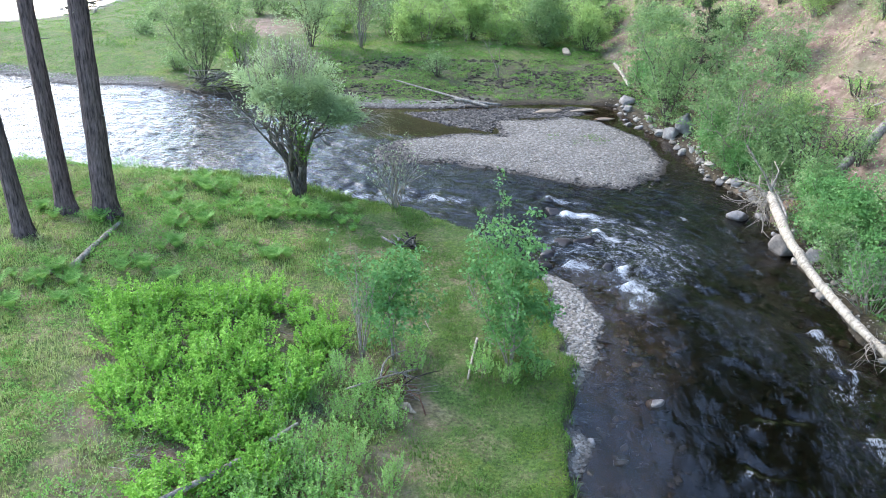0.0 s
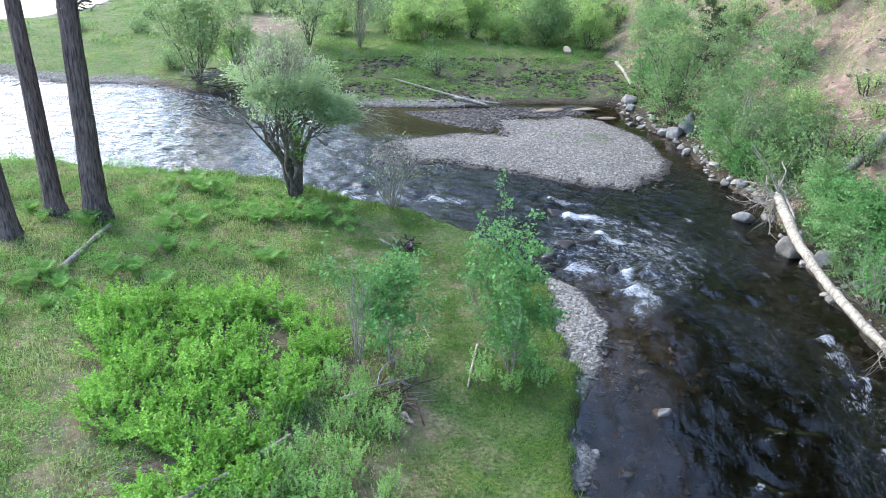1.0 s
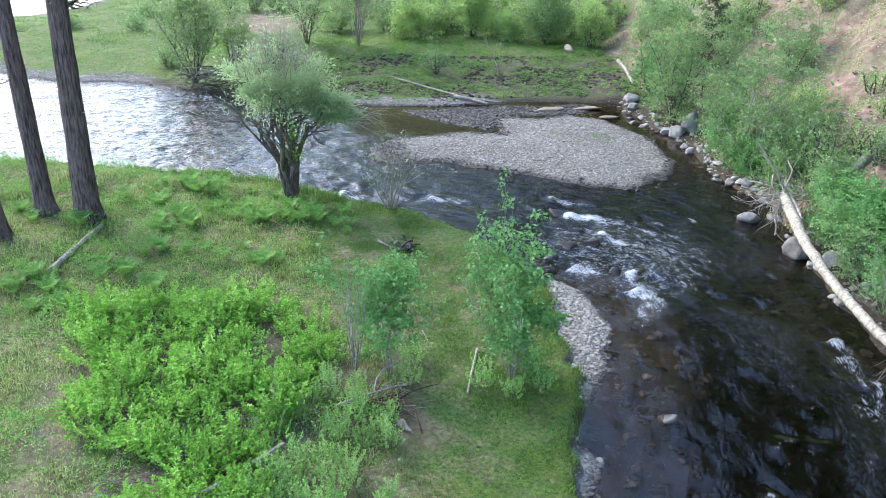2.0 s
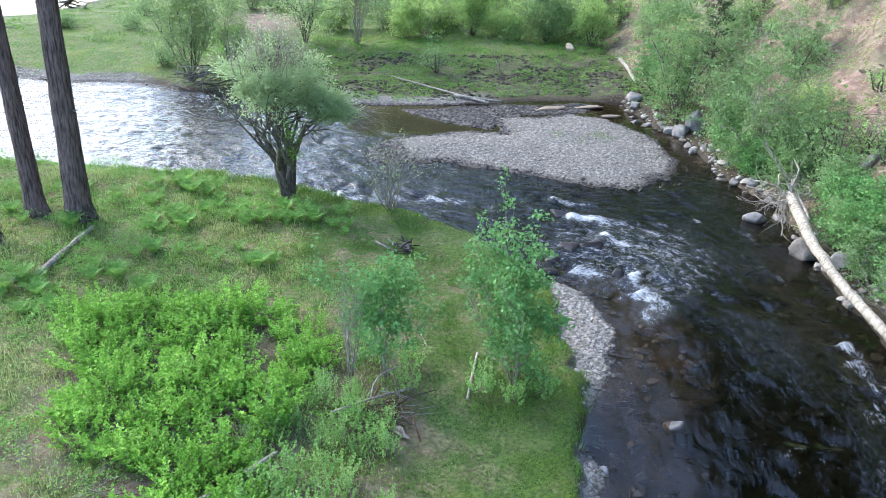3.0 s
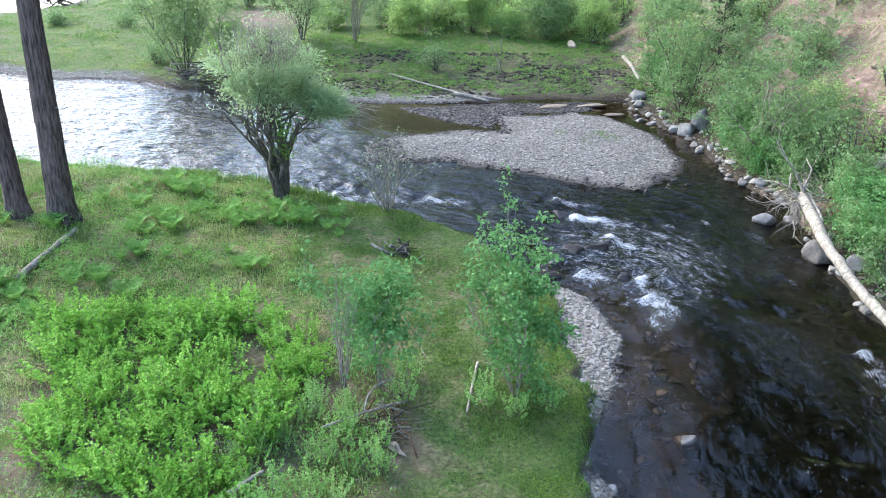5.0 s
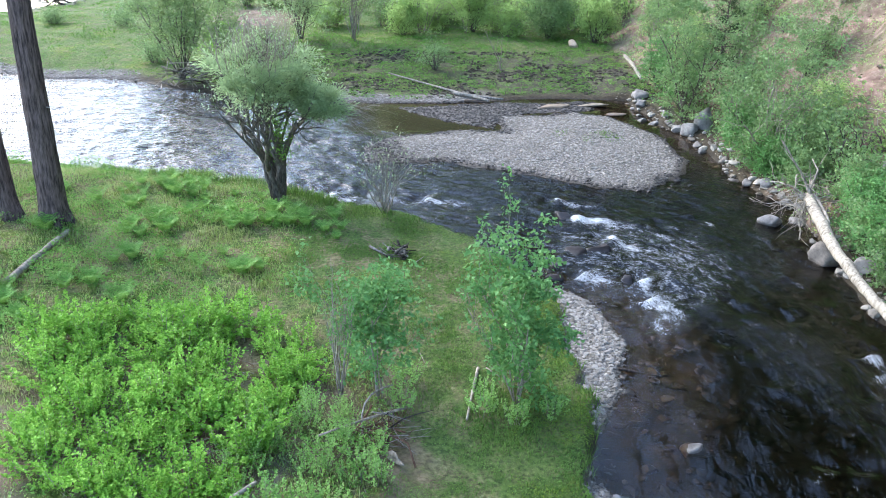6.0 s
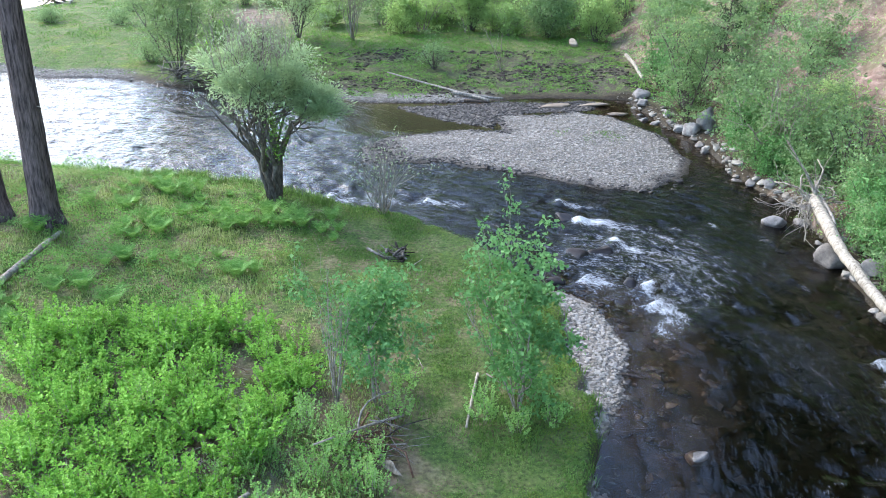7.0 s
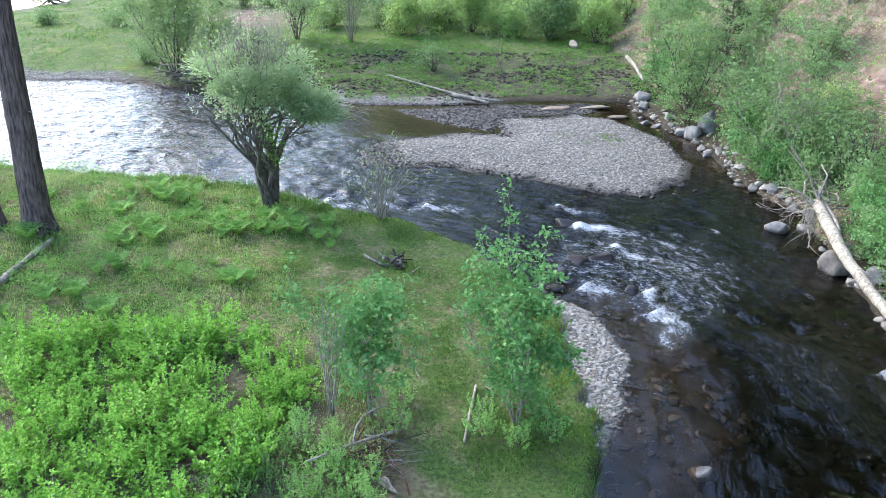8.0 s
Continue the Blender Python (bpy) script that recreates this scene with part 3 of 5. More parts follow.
for hx, hy, ln, wd, st in UPPER_RIFFLE + LOWER_RIFFLE:
    hs, hn = along(hx, hy)
    ds, dn = ws - hs[0] + 0.5 * (vnoise(wx, wy, 0.35, 57) - 0.5), wnn - hn[0] + 0.12 * np.sin(ws * 2.3 + hx) + 0.35 * (vnoise(wx, wy, 0.4, 55) - 0.5)
    near = (np.abs(ds) < 8) & (np.abs(dn) < 3)
    wid = wd * (0.6 + 0.55 * np.clip(ds / ln, 0, 2))
    run = np.clip(ds / ln, 0, 4)
    f = np.where(near, (0.5 + 0.9 * fractal(wx, wy, 0.35, int(hx * 7) % 40)) * np.exp(-(dn / wid) ** 2) * smooth(ds, -0.12, 0.06) * (0.45 + 0.55 * np.exp(-run * 2.6)) * (1 - smooth(run, 0.7, 1.9)), 0)
    foam = np.maximum(foam, f * st)
    lift += np.where(near, np.exp(-(dn / (wid * 1.4)) ** 2) * (0.06 * np.exp(-((ds - 0.12) / 0.18) ** 2) - 0.06 * np.exp(-((ds + 0.25) / 0.2) ** 2)), 0) * st
foam = np.maximum(foam, 0.45 * np.exp(-(np.hypot((wx - 9.3) / 0.9, (wy - 12.2) / 2.3)) ** 4))
foam = np.maximum(foam, 0.62 * np.exp(-(np.hypot((wx - 6.2) / 3.0, (wy - 18.3) / 3.2)) ** 4))
foam = np.maximum(foam, 0.36 * np.exp(-(np.hypot((wx - 8.8) / 1.9, (wy - 11.3) / 3.0)) ** 4))
foam = np.maximum(foam, 0.48 * np.exp(-(np.hypot((wx - 0.5) / 3.0, (wy - 22.3) / 1.3)) ** 4))
back = smooth(wy - (0.25 * (wx - 4) + 22.9), 0, 1.2) * smooth(wx, 9.0, 10.2) + smooth(wy, 27.3, 28.6) * smooth(wx, -2.8, -0.5)
calm = np.clip(back, 0, 1)
wide = smooth(-wx, 4, 14)
rip = (fractal(ws * 0.7, wnn * 1.2, 0.55, 41) - 0.5) * 0.11 + (fractal(ws * 0.8, wnn * 1.6, 0.24, 45) - 0.5) * 0.045
wz = rip * (1 - 0.95 * calm) * (0.4 + 0.6 * smooth(wy, 13.5, 16.5)) * (1 + 0.25 * smooth(-wx, -2.5, 1) - 0.3 * wide) + lift
wz = np.where(bed_z > -0.02, np.minimum(wz, 0.0), wz)
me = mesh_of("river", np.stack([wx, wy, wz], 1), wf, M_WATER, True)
patchy = 0.4 + 0.95 * smooth(fractal(ws * 0.6, wnn, 1.3, 47), 0.36, 0.66)
rush = (1 - 0.93 * calm) * np.where(wy < 19, patchy, 1.0) * (0.42 + 0.4 * smooth(wy + (wx - 6) * -0.6, 14.5, 19.0) + 0.5 * smooth(-wx, -2, 3) + 0.3 * smooth(wx, 7.5, 9.5) * (1 - smooth(wy, 15, 17)))
layer(me, "shallow", (1 - 0.45 * calm) * np.maximum(calm, 1 - smooth(-bed_z, 0.16, 0.5)) * (0.05 + 0.95 * np.maximum(calm, (1 - smooth(wy, 14, 20)) * (1 - smooth(wx, 6.5, 8.2)))))
layer(me, "foam", foam), layer(me, "rush", rush), layer(me, "close", 1 - smooth(wy - 0.4 * wx, 12, 19))
uvl = me.uv_layers.new(name="flow")
lv = np.empty(len(me.loops), np.int32)
me.loops.foreach_get("vertex_index", lv)
uvl.data.foreach_set("uv", np.stack([ws[lv], wnn[lv]], 1).astype(np.float32).ravel())
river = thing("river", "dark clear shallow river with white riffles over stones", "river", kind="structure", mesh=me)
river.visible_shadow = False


# ---- stones ----
def rock_mesh(name, size, rng, material, detail=3, rugged=0.28):
    """A worn boulder, its lowest part below the origin."""
    bm = bmesh.new()
    bmesh.ops.create_icosphere(bm, subdivisions=detail, radius=1.0)
    off = Vector(rng.random(3) * 50)
    cuts = [(Vector(rng.normal(size=3)).normalized(), 0.5 + 0.3 * rng.random()) for _ in range(12)]
    for v in bm.verts:
        p = v.co.copy()
        for n, d in cuts:
            e = p.dot(n) - d
            if e > 0:
                p -= n * e * 0.93
        p *= 1 + rugged * noise.noise(p * 1.1 + off) + 0.12 * noise.noise(p * 3.1 + off)
        v.co = Vector((p.x * size[0], p.y * size[1], p.z * size[2]))
    for f in bm.faces:
        f.smooth = True
    m = bpy.data.meshes.new(name)
    bm.to_mesh(m)
    bm.free()
    m.materials.append(material)
    return m


def rock(x, y, w, d, h, label, material=None, sink=0.3, turn=None, group=""):
    rng = np.random.default_rng(int(abs(x * 131 + y * 977) * 10) % 100000)
    ob = thing("rock", label, "rock", group=group, mesh=rock_mesh("rock", (w / 2, d / 2, h / 2), rng, material or M_ROCK))
    z = max(ground_z(x, y), -0.15)
    ob.location = (x, y, z + h * (0.5 - sink))
    ob.rotation_euler = (rng.normal() * 0.1, rng.normal() * 0.1, rng.random() * 6.3 if turn is None else turn)
    return ob


def pebbles(name, label, xs, ys, sizes, material, rng, flat=0.5, zfun=None):
    """Loose stones joined in one mesh: small flattened solids, each bent in its own way."""
    t = (1 + 5 ** 0.5) / 2
    base = np.array([(-1, t, 0), (1, t, 0), (-1, -t, 0), (1, -t, 0), (0, -1, t), (0, 1, t), (0, -1, -t), (0, 1, -t), (t, 0, -1), (t, 0, 1), (-t, 0, -1), (-t, 0, 1)]) / 1.9
    tri = np.array([(0, 11, 5), (0, 5, 1), (0, 1, 7), (0, 7, 10), (0, 10, 11), (1, 5, 9), (5, 11, 4), (11, 10, 2), (10, 7, 6), (7, 1, 8), (3, 9, 4), (3, 4, 2), (3, 2, 6), (3, 6, 8), (3, 8, 9), (4, 9, 5), (2, 4, 11), (6, 2, 10), (8, 6, 7), (9, 8, 1)])
    n = len(xs)
    z = terrain(xs, ys)[0]
    a = rng.random(n) * 6.283
    v = base[None] * (1 + 0.28 * rng.normal(size=(n, 12, 1)).clip(-1.2, 1.2))
    v = v * (sizes[:, None, None] / 2) * np.stack([1 + 0.5 * rng.random(n), np.ones(n), flat * (0.7 + 0.6 * rng.random(n))], 1)[:, None]
    ca, sa = np.cos(a)[:, None], np.sin(a)[:, None]
    v = np.stack([v[..., 0] * ca - v[..., 1] * sa, v[..., 0] * sa + v[..., 1] * ca, v[..., 2] + v[..., 0] * rng.normal(size=(n, 1)) * 0.15], -1)
    v += np.stack([xs, ys, z + sizes * flat * 0.18], 1)[:, None]
    f = (np.arange(n)[:, None, None] * 12 + tri[None]).reshape(-1, 3)
    return thing(name, label, "stones", kind="stuff", mesh=mesh_of(name, v.reshape(-1, 3), f, material))


def scatter(x0, x1, y0, y1, n, rng):
    return x0 + (x1 - x0) * rng.random(n), y0 + (y1 - y0) * rng.random(n)


rng = np.random.default_rng(11)
px, py = scatter(-2, 10, 22.5, 32.5, 25000, rng)
t = terrain(px, py)
ok = (t[2] > rng.random(len(px)) * 0.9 + 0.1) & (t[0] > -0.02)
dry = ok & (t[4] < 0.3 + 0.4 * rng.random(len(px)))
pebbles("gravel_bar", "pale grey rounded gravel of the river bar", px[dry], py[dry], 0.026 + 0.07 * rng.random(dry.sum()) ** 2.2, M_PEBBLE, rng)
damp = ok & ~dry
pebbles("wet_gravel", "dark wet gravel at the edges of the bar", px[damp], py[damp], 0.03 + 0.09 * rng.random(damp.sum()) ** 2.2, M_WETPEBBLE, rng)
px, py = scatter(2.9, 5.0, 9.2, 17.2, 19000, rng)
t = terrain(px, py)
ok = (t[2] > rng.random(len(px)) * 0.7 + 0.2) & (t[0] > -0.05)
pebbles("shore_gravel", "flat pale cobbles along the grassy bank", px[ok], py[ok], 0.016 + 0.085 * rng.random(ok.sum()) ** 3.6, M_PEBBLE, rng, 0.4)
px, py = scatter(-19, -8.5, 33.5, 38, 5000, rng)
t = terrain(px, py)
ok = (t[2] > 0.3) & (t[0] > -0.03)
pebbles("shore_gravel", "grey gravel at the foot of the far meadow", px[ok], py[ok], 0.03 + 0.07 * rng.random(ok.sum()) ** 2, M_PEBBLE, rng)
px, py = scatter(9.4, 13, 9, 33, 2600, rng)
t = terrain(px, py)
ok = (t[7] > -0.35) & (t[7] < 0.9 * rng.random(len(px)) ** 1.5 + 0.1)
pebbles("bank_stones", "mixed grey stones along the foot of the hillside", px[ok], py[ok], 0.05 + 0.25 * rng.random(ok.sum()) ** 3, M_PEBBLE, rng, 0.6)
px, py = scatter(11, 30, 14, 50, 6000, rng)
t = terrain(px, py)
ok = t[9] > 0.5
pebbles("hill_stones", "brown clods and stones on the bare hillside", px[ok], py[ok], 0.04 + 0.16 * rng.random(ok.sum()) ** 4, M_CLOD, rng, 0.6)
px, py = scatter(3, 10.6, 8.5, 24, 2600, rng)
t = terrain(px, py)
ok = (t[0] < -0.03)
pebbles("bed_stones", "brown cobbles on the river bed", px[ok], py[ok], 0.06 + 0.22 * rng.random(ok.sum()) ** 2, M_BEDSTONE, rng, 0.5)

px, py = scatter(-6, 11, 32, 41, 8500, rng)
t = terrain(px, py)
ok = (t[5] > 0.4) & (fractal(px, py, 1.3, 99) + 0.05 * rng.normal(size=len(px)) > 0.5)
pebbles("mud_clods", "dark trodden mud clods on the flat", px[ok], py[ok], 0.05 + 0.13 * rng.random(ok.sum()) ** 2, M_MUD, rng, 0.5)

rock(5.24, 11.62, 0.58, 0.42, 0.26, "smooth grey boulder standing alone in shallow water", turn=0.1, sink=0.12)
rock(5.5, 18.95, 0.75, 0.6, 0.5, "dark wet boulder splitting the rapid", M_DARKROCK)
rock(4.9, 18.7, 1.0, 0.7, 0.34, "dark wet boulder low in the rapid", M_DARKROCK)
rock(4.35, 18.2, 0.7, 0.6, 0.3, "dark wet boulder low in the rapid", M_DARKROCK)
rock(5.05, 21.05, 0.8, 0.5, 0.34, "dark wet boulder low in the rapid", M_DARKROCK)
rock(5.75, 17.45, 0.55, 0.4, 0.32, "dark wet boulder low in the rapid", M_DARKROCK)
rock(4.15, 17.45, 0.5, 0.4, 0.28, "dark wet stone beside the grassy bank", M_DARKROCK)
rock(10.5, 20.55, 0.75, 0.6, 0.6, "grey boulder at the edge of the stream", sink=0.25)
rock(10.75, 18.3, 0.8, 0.75, 0.75, "grey boulder under the fallen trunk", sink=0.25)
for x, y, w, h in ((11.35, 28.25, 1.05, 0.95), (10.8, 28.0, 0.7, 0.6), (10.2, 32.1, 0.75, 0.6), (9.75, 30.5, 0.45, 0.3), (9.65, 29.8, 0.5, 0.3), (10.0, 29.45, 0.55, 0.3), (10.45, 29.6, 0.5, 0.35),
                   (10.55, 28.45, 0.55, 0.35), (10.35, 28.9, 0.4, 0.3), (10.75, 26.9, 0.5, 0.35), (10.65, 26.3, 0.4, 0.3), (10.65, 23.7, 0.45, 0.35), (10.95, 23.3, 0.4, 0.3), (11.25, 22.8, 0.5, 0.35),
                   (11.45, 21.85, 0.5, 0.35), (11.7, 21.4, 0.45, 0.4), (11.1, 22.2, 0.35, 0.25), (11.2, 20.6, 0.5, 0.4), (11.0, 19.3, 0.45, 0.35), (10.95, 25.1, 0.35, 0.25), (10.0, 31.2, 0.5, 0.35), (11.15, 17.3, 0.6, 0.5)):
    rock(x, y, w, w * 0.8, h, "grey bank boulder beside the water", group="boulders along the far bank")
for x, y, w in ((3.85, 11.35, 0.24), (3.72, 10.45, 0.25), (3.3, 9.45, 0.22), (3.75, 12.9, 0.2), (4.75, 13.6, 0.22), (3.55, 10.8, 0.16), (3.95, 10.9, 0.14)):
    rock(x, y, w, w * 0.7, w * 0.5, "flat pale stone at the edge of the bank", group="stones at the bank edge")
for x, y, w, d in ((8.2, 31.6, 1.6, 0.5), (6.6, 31.3, 1.5, 0.4), (8.9, 30.6, 1.0, 0.5)):
    rock(x, y, w, d, 0.14, "flat tan rock slab in the backwater", M_TANROCK, turn=0.1)
rock(9.2, 39.9, 0.62, 0.5, 0.5, "pale tan boulder on the flat below the hillside", M_TANROCK, sink=0.2)


# ---- trees and bushes ----
def leaves_at(tips, n, sigma, rng, low=-9):
    tips = np.array(tips)
    c = tips[rng.integers(0, len(tips), n)] + rng.normal(size=(n, 3)) * sigma
    return c[c[:, 2] > low]


def bush(name, label, category, x, y, height, spread, leaf_mat, seed, stems=7, n=6000, size=0.1, slim=0.55, sigma=0.16, bark=None, lean=(0, 0), kids=4, level=2, group="", top=0.35, up=0.25, thick=0.03, z=None, clumps=0, wide=0.42, foot=0.12):
    """Several stems from one root, with limbs, twigs and leaves round the twigs."""
    rng = np.random.default_rng(seed)
    tips, all_limbs = [], []
    root = thing(name, label, category, (x, y, ground_z(x, y) if z is None else z), group)
    for i in range(stems):
        limbs = []
        a = 6.283 * (i + rng.random()) / stems
        out = spread * (0.25 + 0.75 * rng.random())
        d = np.array([math.cos(a) * out + lean[0], math.sin(a) * out + lean[1], 1.0])
        grow(rng, (math.cos(a) * 0.12 * spread, math.sin(a) * 0.12 * spread, -0.1), d, height * (0.6 + 0.25 * rng.random()), thick * (0.6 + 0.6 * rng.random()), level, limbs, tips, kids, up, 0.3, top, 0.5, 0.75)
        all_limbs.append(limbs)
    fit_h = height / max(p[2] for p in tips)
    for limbs in all_limbs:
        part("stem", tubes("stem", [(np.array(p) * fit_h, q) for p, q in limbs], bark or M_WILLOWBARK), root)
    c = leaves_at(np.array(tips) * fit_h, n, sigma, rng, 0.08)
    if clumps:
        a, h = rng.random(clumps) * 6.283, foot + (0.92 - foot) * rng.random(clumps)
        r = wide * height * np.sqrt(np.clip(1 - np.abs(2 * h - 0.85) ** 2.4 * 0.75, 0.05, 1)) * (0.35 + 0.65 * rng.random(clumps)) * (0.75 + 0.4 * np.sin(a * 3 + seed))
        cc = np.stack([np.cos(a) * r + lean[0] * h * height, np.sin(a) * r + lean[1] * h * height, h * height], 1)
        cc = np.concatenate([cc, cc[rng.integers(0, clumps, clumps * 2)] + rng.normal(size=(clumps * 2, 3)) * np.array([0.28, 0.28, 0.22])])
        pick = rng.integers(0, len(cc), clumps * 115)
        size_of = (0.05 + 0.1 * rng.random(len(cc)))[pick, None]
        c = np.concatenate([c, cc[pick] + rng.normal(size=(len(pick), 3)) * size_of * np.array([1.3, 1.3, 0.55])])
        c = c[c[:, 2] > 0.03]
    ln = size * (0.6 + 0.7 * rng.random(len(c)))
    part("foliage", leaf_mesh("foliage", c, ln, ln * slim, leaf_mat, rng), root)
    return root


def pine(x, y, r0, tilt, seed, label):
    """A tall straight pine: furrowed trunk, bare for most of its height, dead stubs, needles far up."""
    rng = np.random.default_rng(seed)
    root = thing("pine_tree", label, "tree", (x, y, ground_z(x, y)), "pine trees on the bank")
    bm = bmesh.new()
    rings, sides, top = 90, 40, 17.0
    prev = None
    for i in range(rings + 1):
        z = -0.2 + (top + 0.2) * (i / rings) ** 1.25
        r = r0 * (1 - 0.75 * z / top) * (1 + 0.42 * math.exp(-max(z, 0) / 0.28))
        row = []
        for j in range(sides):
            a = j * 2 * math.pi / sides
            plate = noise.noise(Vector((math.cos(a) * 3.4, math.sin(a) * 3.4, z * 0.9 + seed * 7)))
            fine = noise.noise(Vector((math.cos(a) * 9, math.sin(a) * 9, z * 3 + seed)))
            flare = 0.13 * math.sin(a * 5 + seed) * math.exp(-max(z, 0) / 0.2)
            rr = r * (1 + 0.09 * plate + 0.05 * fine + flare)
            row.append(bm.verts.new((math.cos(a) * rr + tilt[0] * z, math.sin(a) * rr + tilt[1] * z, z)))
        if prev:
            for j in range(sides):
                bm.faces.new((prev[j], prev[(j + 1) % sides], row[(j + 1) % sides], row[j])).smooth = True
        prev = row
    bm.faces.new(prev)
    m = bpy.data.meshes.new("trunk")
    bm.to_mesh(m)
    bm.free()
    m.materials.append(M_BARK)
    part("trunk", m, root)
    for i in range(5):
        z, a = 2.2 + 1.0 * i + rng.random(), rng.random() * 6.3
        p = np.array([tilt[0] * z + math.cos(a) * r0 * 0.7, tilt[1] * z + math.sin(a) * r0 * 0.7, z])
        d = np.array([math.cos(a), math.sin(a), -0.25]) * (0.15 + 0.25 * rng.random())
        part("dead_branch", tubes("dead_branch", [([p, p + d * 0.5, p + d + (0, 0, 0.03)], [0.018, 0.012, 0.006])], M_GREYWOOD), root, "short dead branch stub")
    tips = []
    for i in range(26):
        limbs = []
        z, a = 9.5 + 7.2 * rng.random(), rng.random() * 6.3
        d = (math.cos(a), math.sin(a), 0.05)
        grow(rng, (tilt[0] * z, tilt[1] * z, z), d, 2.4 * (18.5 - z) / 9, 0.04, 1, limbs, tips, 5, 0.1, 0.2, 0.4, 0.5, 0.6)
        part("limb", tubes("limb", limbs, M_BARK), root)
    c = leaves_at(tips, 5000, 0.12, rng)
    part("crown", leaf_mesh("crown", c, np.full(len(c), 0.22), np.full(len(c), 0.02), L_NEEDLE, rng), root)
    return root


pine(-7.1, 18.95, 0.285, (0.018, 0.0), 1, "tall pine trunk with furrowed grey-brown bark")
pine(-8.15, 19.1, 0.225, (-0.018, 0.0), 2, "slimmer tall pine trunk with grey-brown bark")
pine(-8.6, 17.55, 0.2, (-0.06, 0.0), 3, "slim leaning pine trunk with brown bark")

# willow on the point of the bank: a bundle of stems that fans out under a broad lumpy crown, a lower lobe to one side
rng = np.random.default_rng(21)
WX, WY = -2.41, 21.2
willow = thing("willow_tree", "broad grey-green willow with many twisted stems on the bank", "tree", (WX, WY, ground_z(WX, WY)))
tips = []
for i in range(17):
    limbs = []
    fan = -0.75 + 1.25 * (i + 0.5 * rng.random()) / 16
    depth = rng.normal() * 0.22
    base = np.array([fan * 0.15 + 0.03, depth * 0.4, -0.15])
    reach = 2.5 + 1.3 * rng.random() - 0.7 * abs(fan + 0.05)
    r = 0.04 + 0.04 * rng.random()
    grow(rng, base, (fan * 0.22 + rng.normal() * 0.03, depth * 0.5, 1), 1.2, r * 1.15, 0, limbs, [], up=0.0, wander=0.16)
    limbs[-1] = (limbs[-1][0], [r * 1.25, r * 1.15, r * 1.05, r])
    grow(rng, limbs[-1][0][-1], (fan * 0.95, depth * 1.4, 1), reach * 0.62, r, 2, limbs, tips, 4, 0.12, 0.3, 0.35, 0.6, 0.8)
    part("stem", tubes("stem", limbs, M_WILLOWBARK), willow)
k = 95
d = rng.normal(size=(k, 3))
d /= np.linalg.norm(d, axis=1)[:, None]
cc = np.array([-0.2, 0, 3.42]) + d * np.array([1.22, 1.15, 0.95]) * (0.5 + 0.5 * rng.random((k, 1)) ** 0.6)
cc = cc[cc[:, 2] > 2.75 - 0.25 * np.abs(cc[:, 0])]
lobe = rng.normal(size=(26, 3))
lobe = np.array([1.25, -0.15, 2.6]) + lobe / np.linalg.norm(lobe, axis=1)[:, None] * np.array([0.55, 0.5, 0.36]) * (0.5 + 0.5 * rng.random((26, 1)))
cc = np.concatenate([cc, lobe])
dense = np.clip(1.35 - smooth(cc[:, 2], 3.35, 4.0) * 1.3, 0.08, 1.4) * (0.5 + rng.random(len(cc)))
pick = rng.choice(len(cc), 21000, p=dense / dense.sum())
rad = (0.1 + 0.07 * rng.random(len(cc)))[pick, None]
off = rng.normal(size=(len(pick), 3))
c = np.concatenate([cc[pick] + off * rad * np.array([1.25, 1.25, 0.7]), leaves_at([p for p in tips if p[2] > 2.5 and -1.5 < p[0] < 1.5], 2600, 0.09, rng, 2.3)])
ways = np.concatenate([off * (1, 1, 0.5) + (0, 0, 0.5), rng.normal(size=(len(c) - len(pick), 3)) + (0, 0, 0.5)])
ln = 0.07 + 0.055 * rng.random(len(c))
part("crown", leaf_mesh("crown", c, ln, ln * 0.32, L_WILLOW, rng, 0.5, ways), willow)
limbs = []
for i in range(90):
    a, q = rng.random() * 6.283, math.sqrt(rng.random())
    p = np.array([-0.35 + math.cos(a) * q * 1.0, math.sin(a) * q, 3.4 + 0.4 * (1 - q)])
    grow(rng, p, (math.cos(a) * q * 0.35, math.sin(a) * q * 0.35, 1), 0.6 + 0.4 * rng.random(), 0.009, 1, limbs, [], 4, 0.2, 0.3, 0.2, 0.55, 0.7)
part("twiggery", tubes("twiggery", limbs, M_TWIG), willow, "bare grey twigs at the top of the crown")["kind"] = "stuff"
for i in range(16):
    limbs = []
    p = np.array([1.0 + 0.5 * rng.random(), rng.normal() * 0.3, 2.3 + 0.4 * rng.random()])
    grow(rng, p, (1, rng.normal() * 0.4, -0.35 + 0.3 * rng.random()), 0.9 + 0.5 * rng.random(), 0.01, 1, limbs, [], 4, -0.1, 0.3, 0.2, 0.5, 0.6)
    part("bare_branch", tubes("bare_branch", limbs, M_TWIG), willow, "drooping bare grey branch")
c = np.stack([0.15 + rng.normal(size=600) * 0.17, rng.normal(size=600) * 0.15 - 0.15, 1.2 + 1.1 * rng.random(600) + 0.15 * rng.normal(size=600)], 1)
part("young_foliage", leaf_mesh("young_foliage", c, np.full(600, 0.065), np.full(600, 0.036), L_BRIGHT, rng), willow, "bright young leaves on the stems")

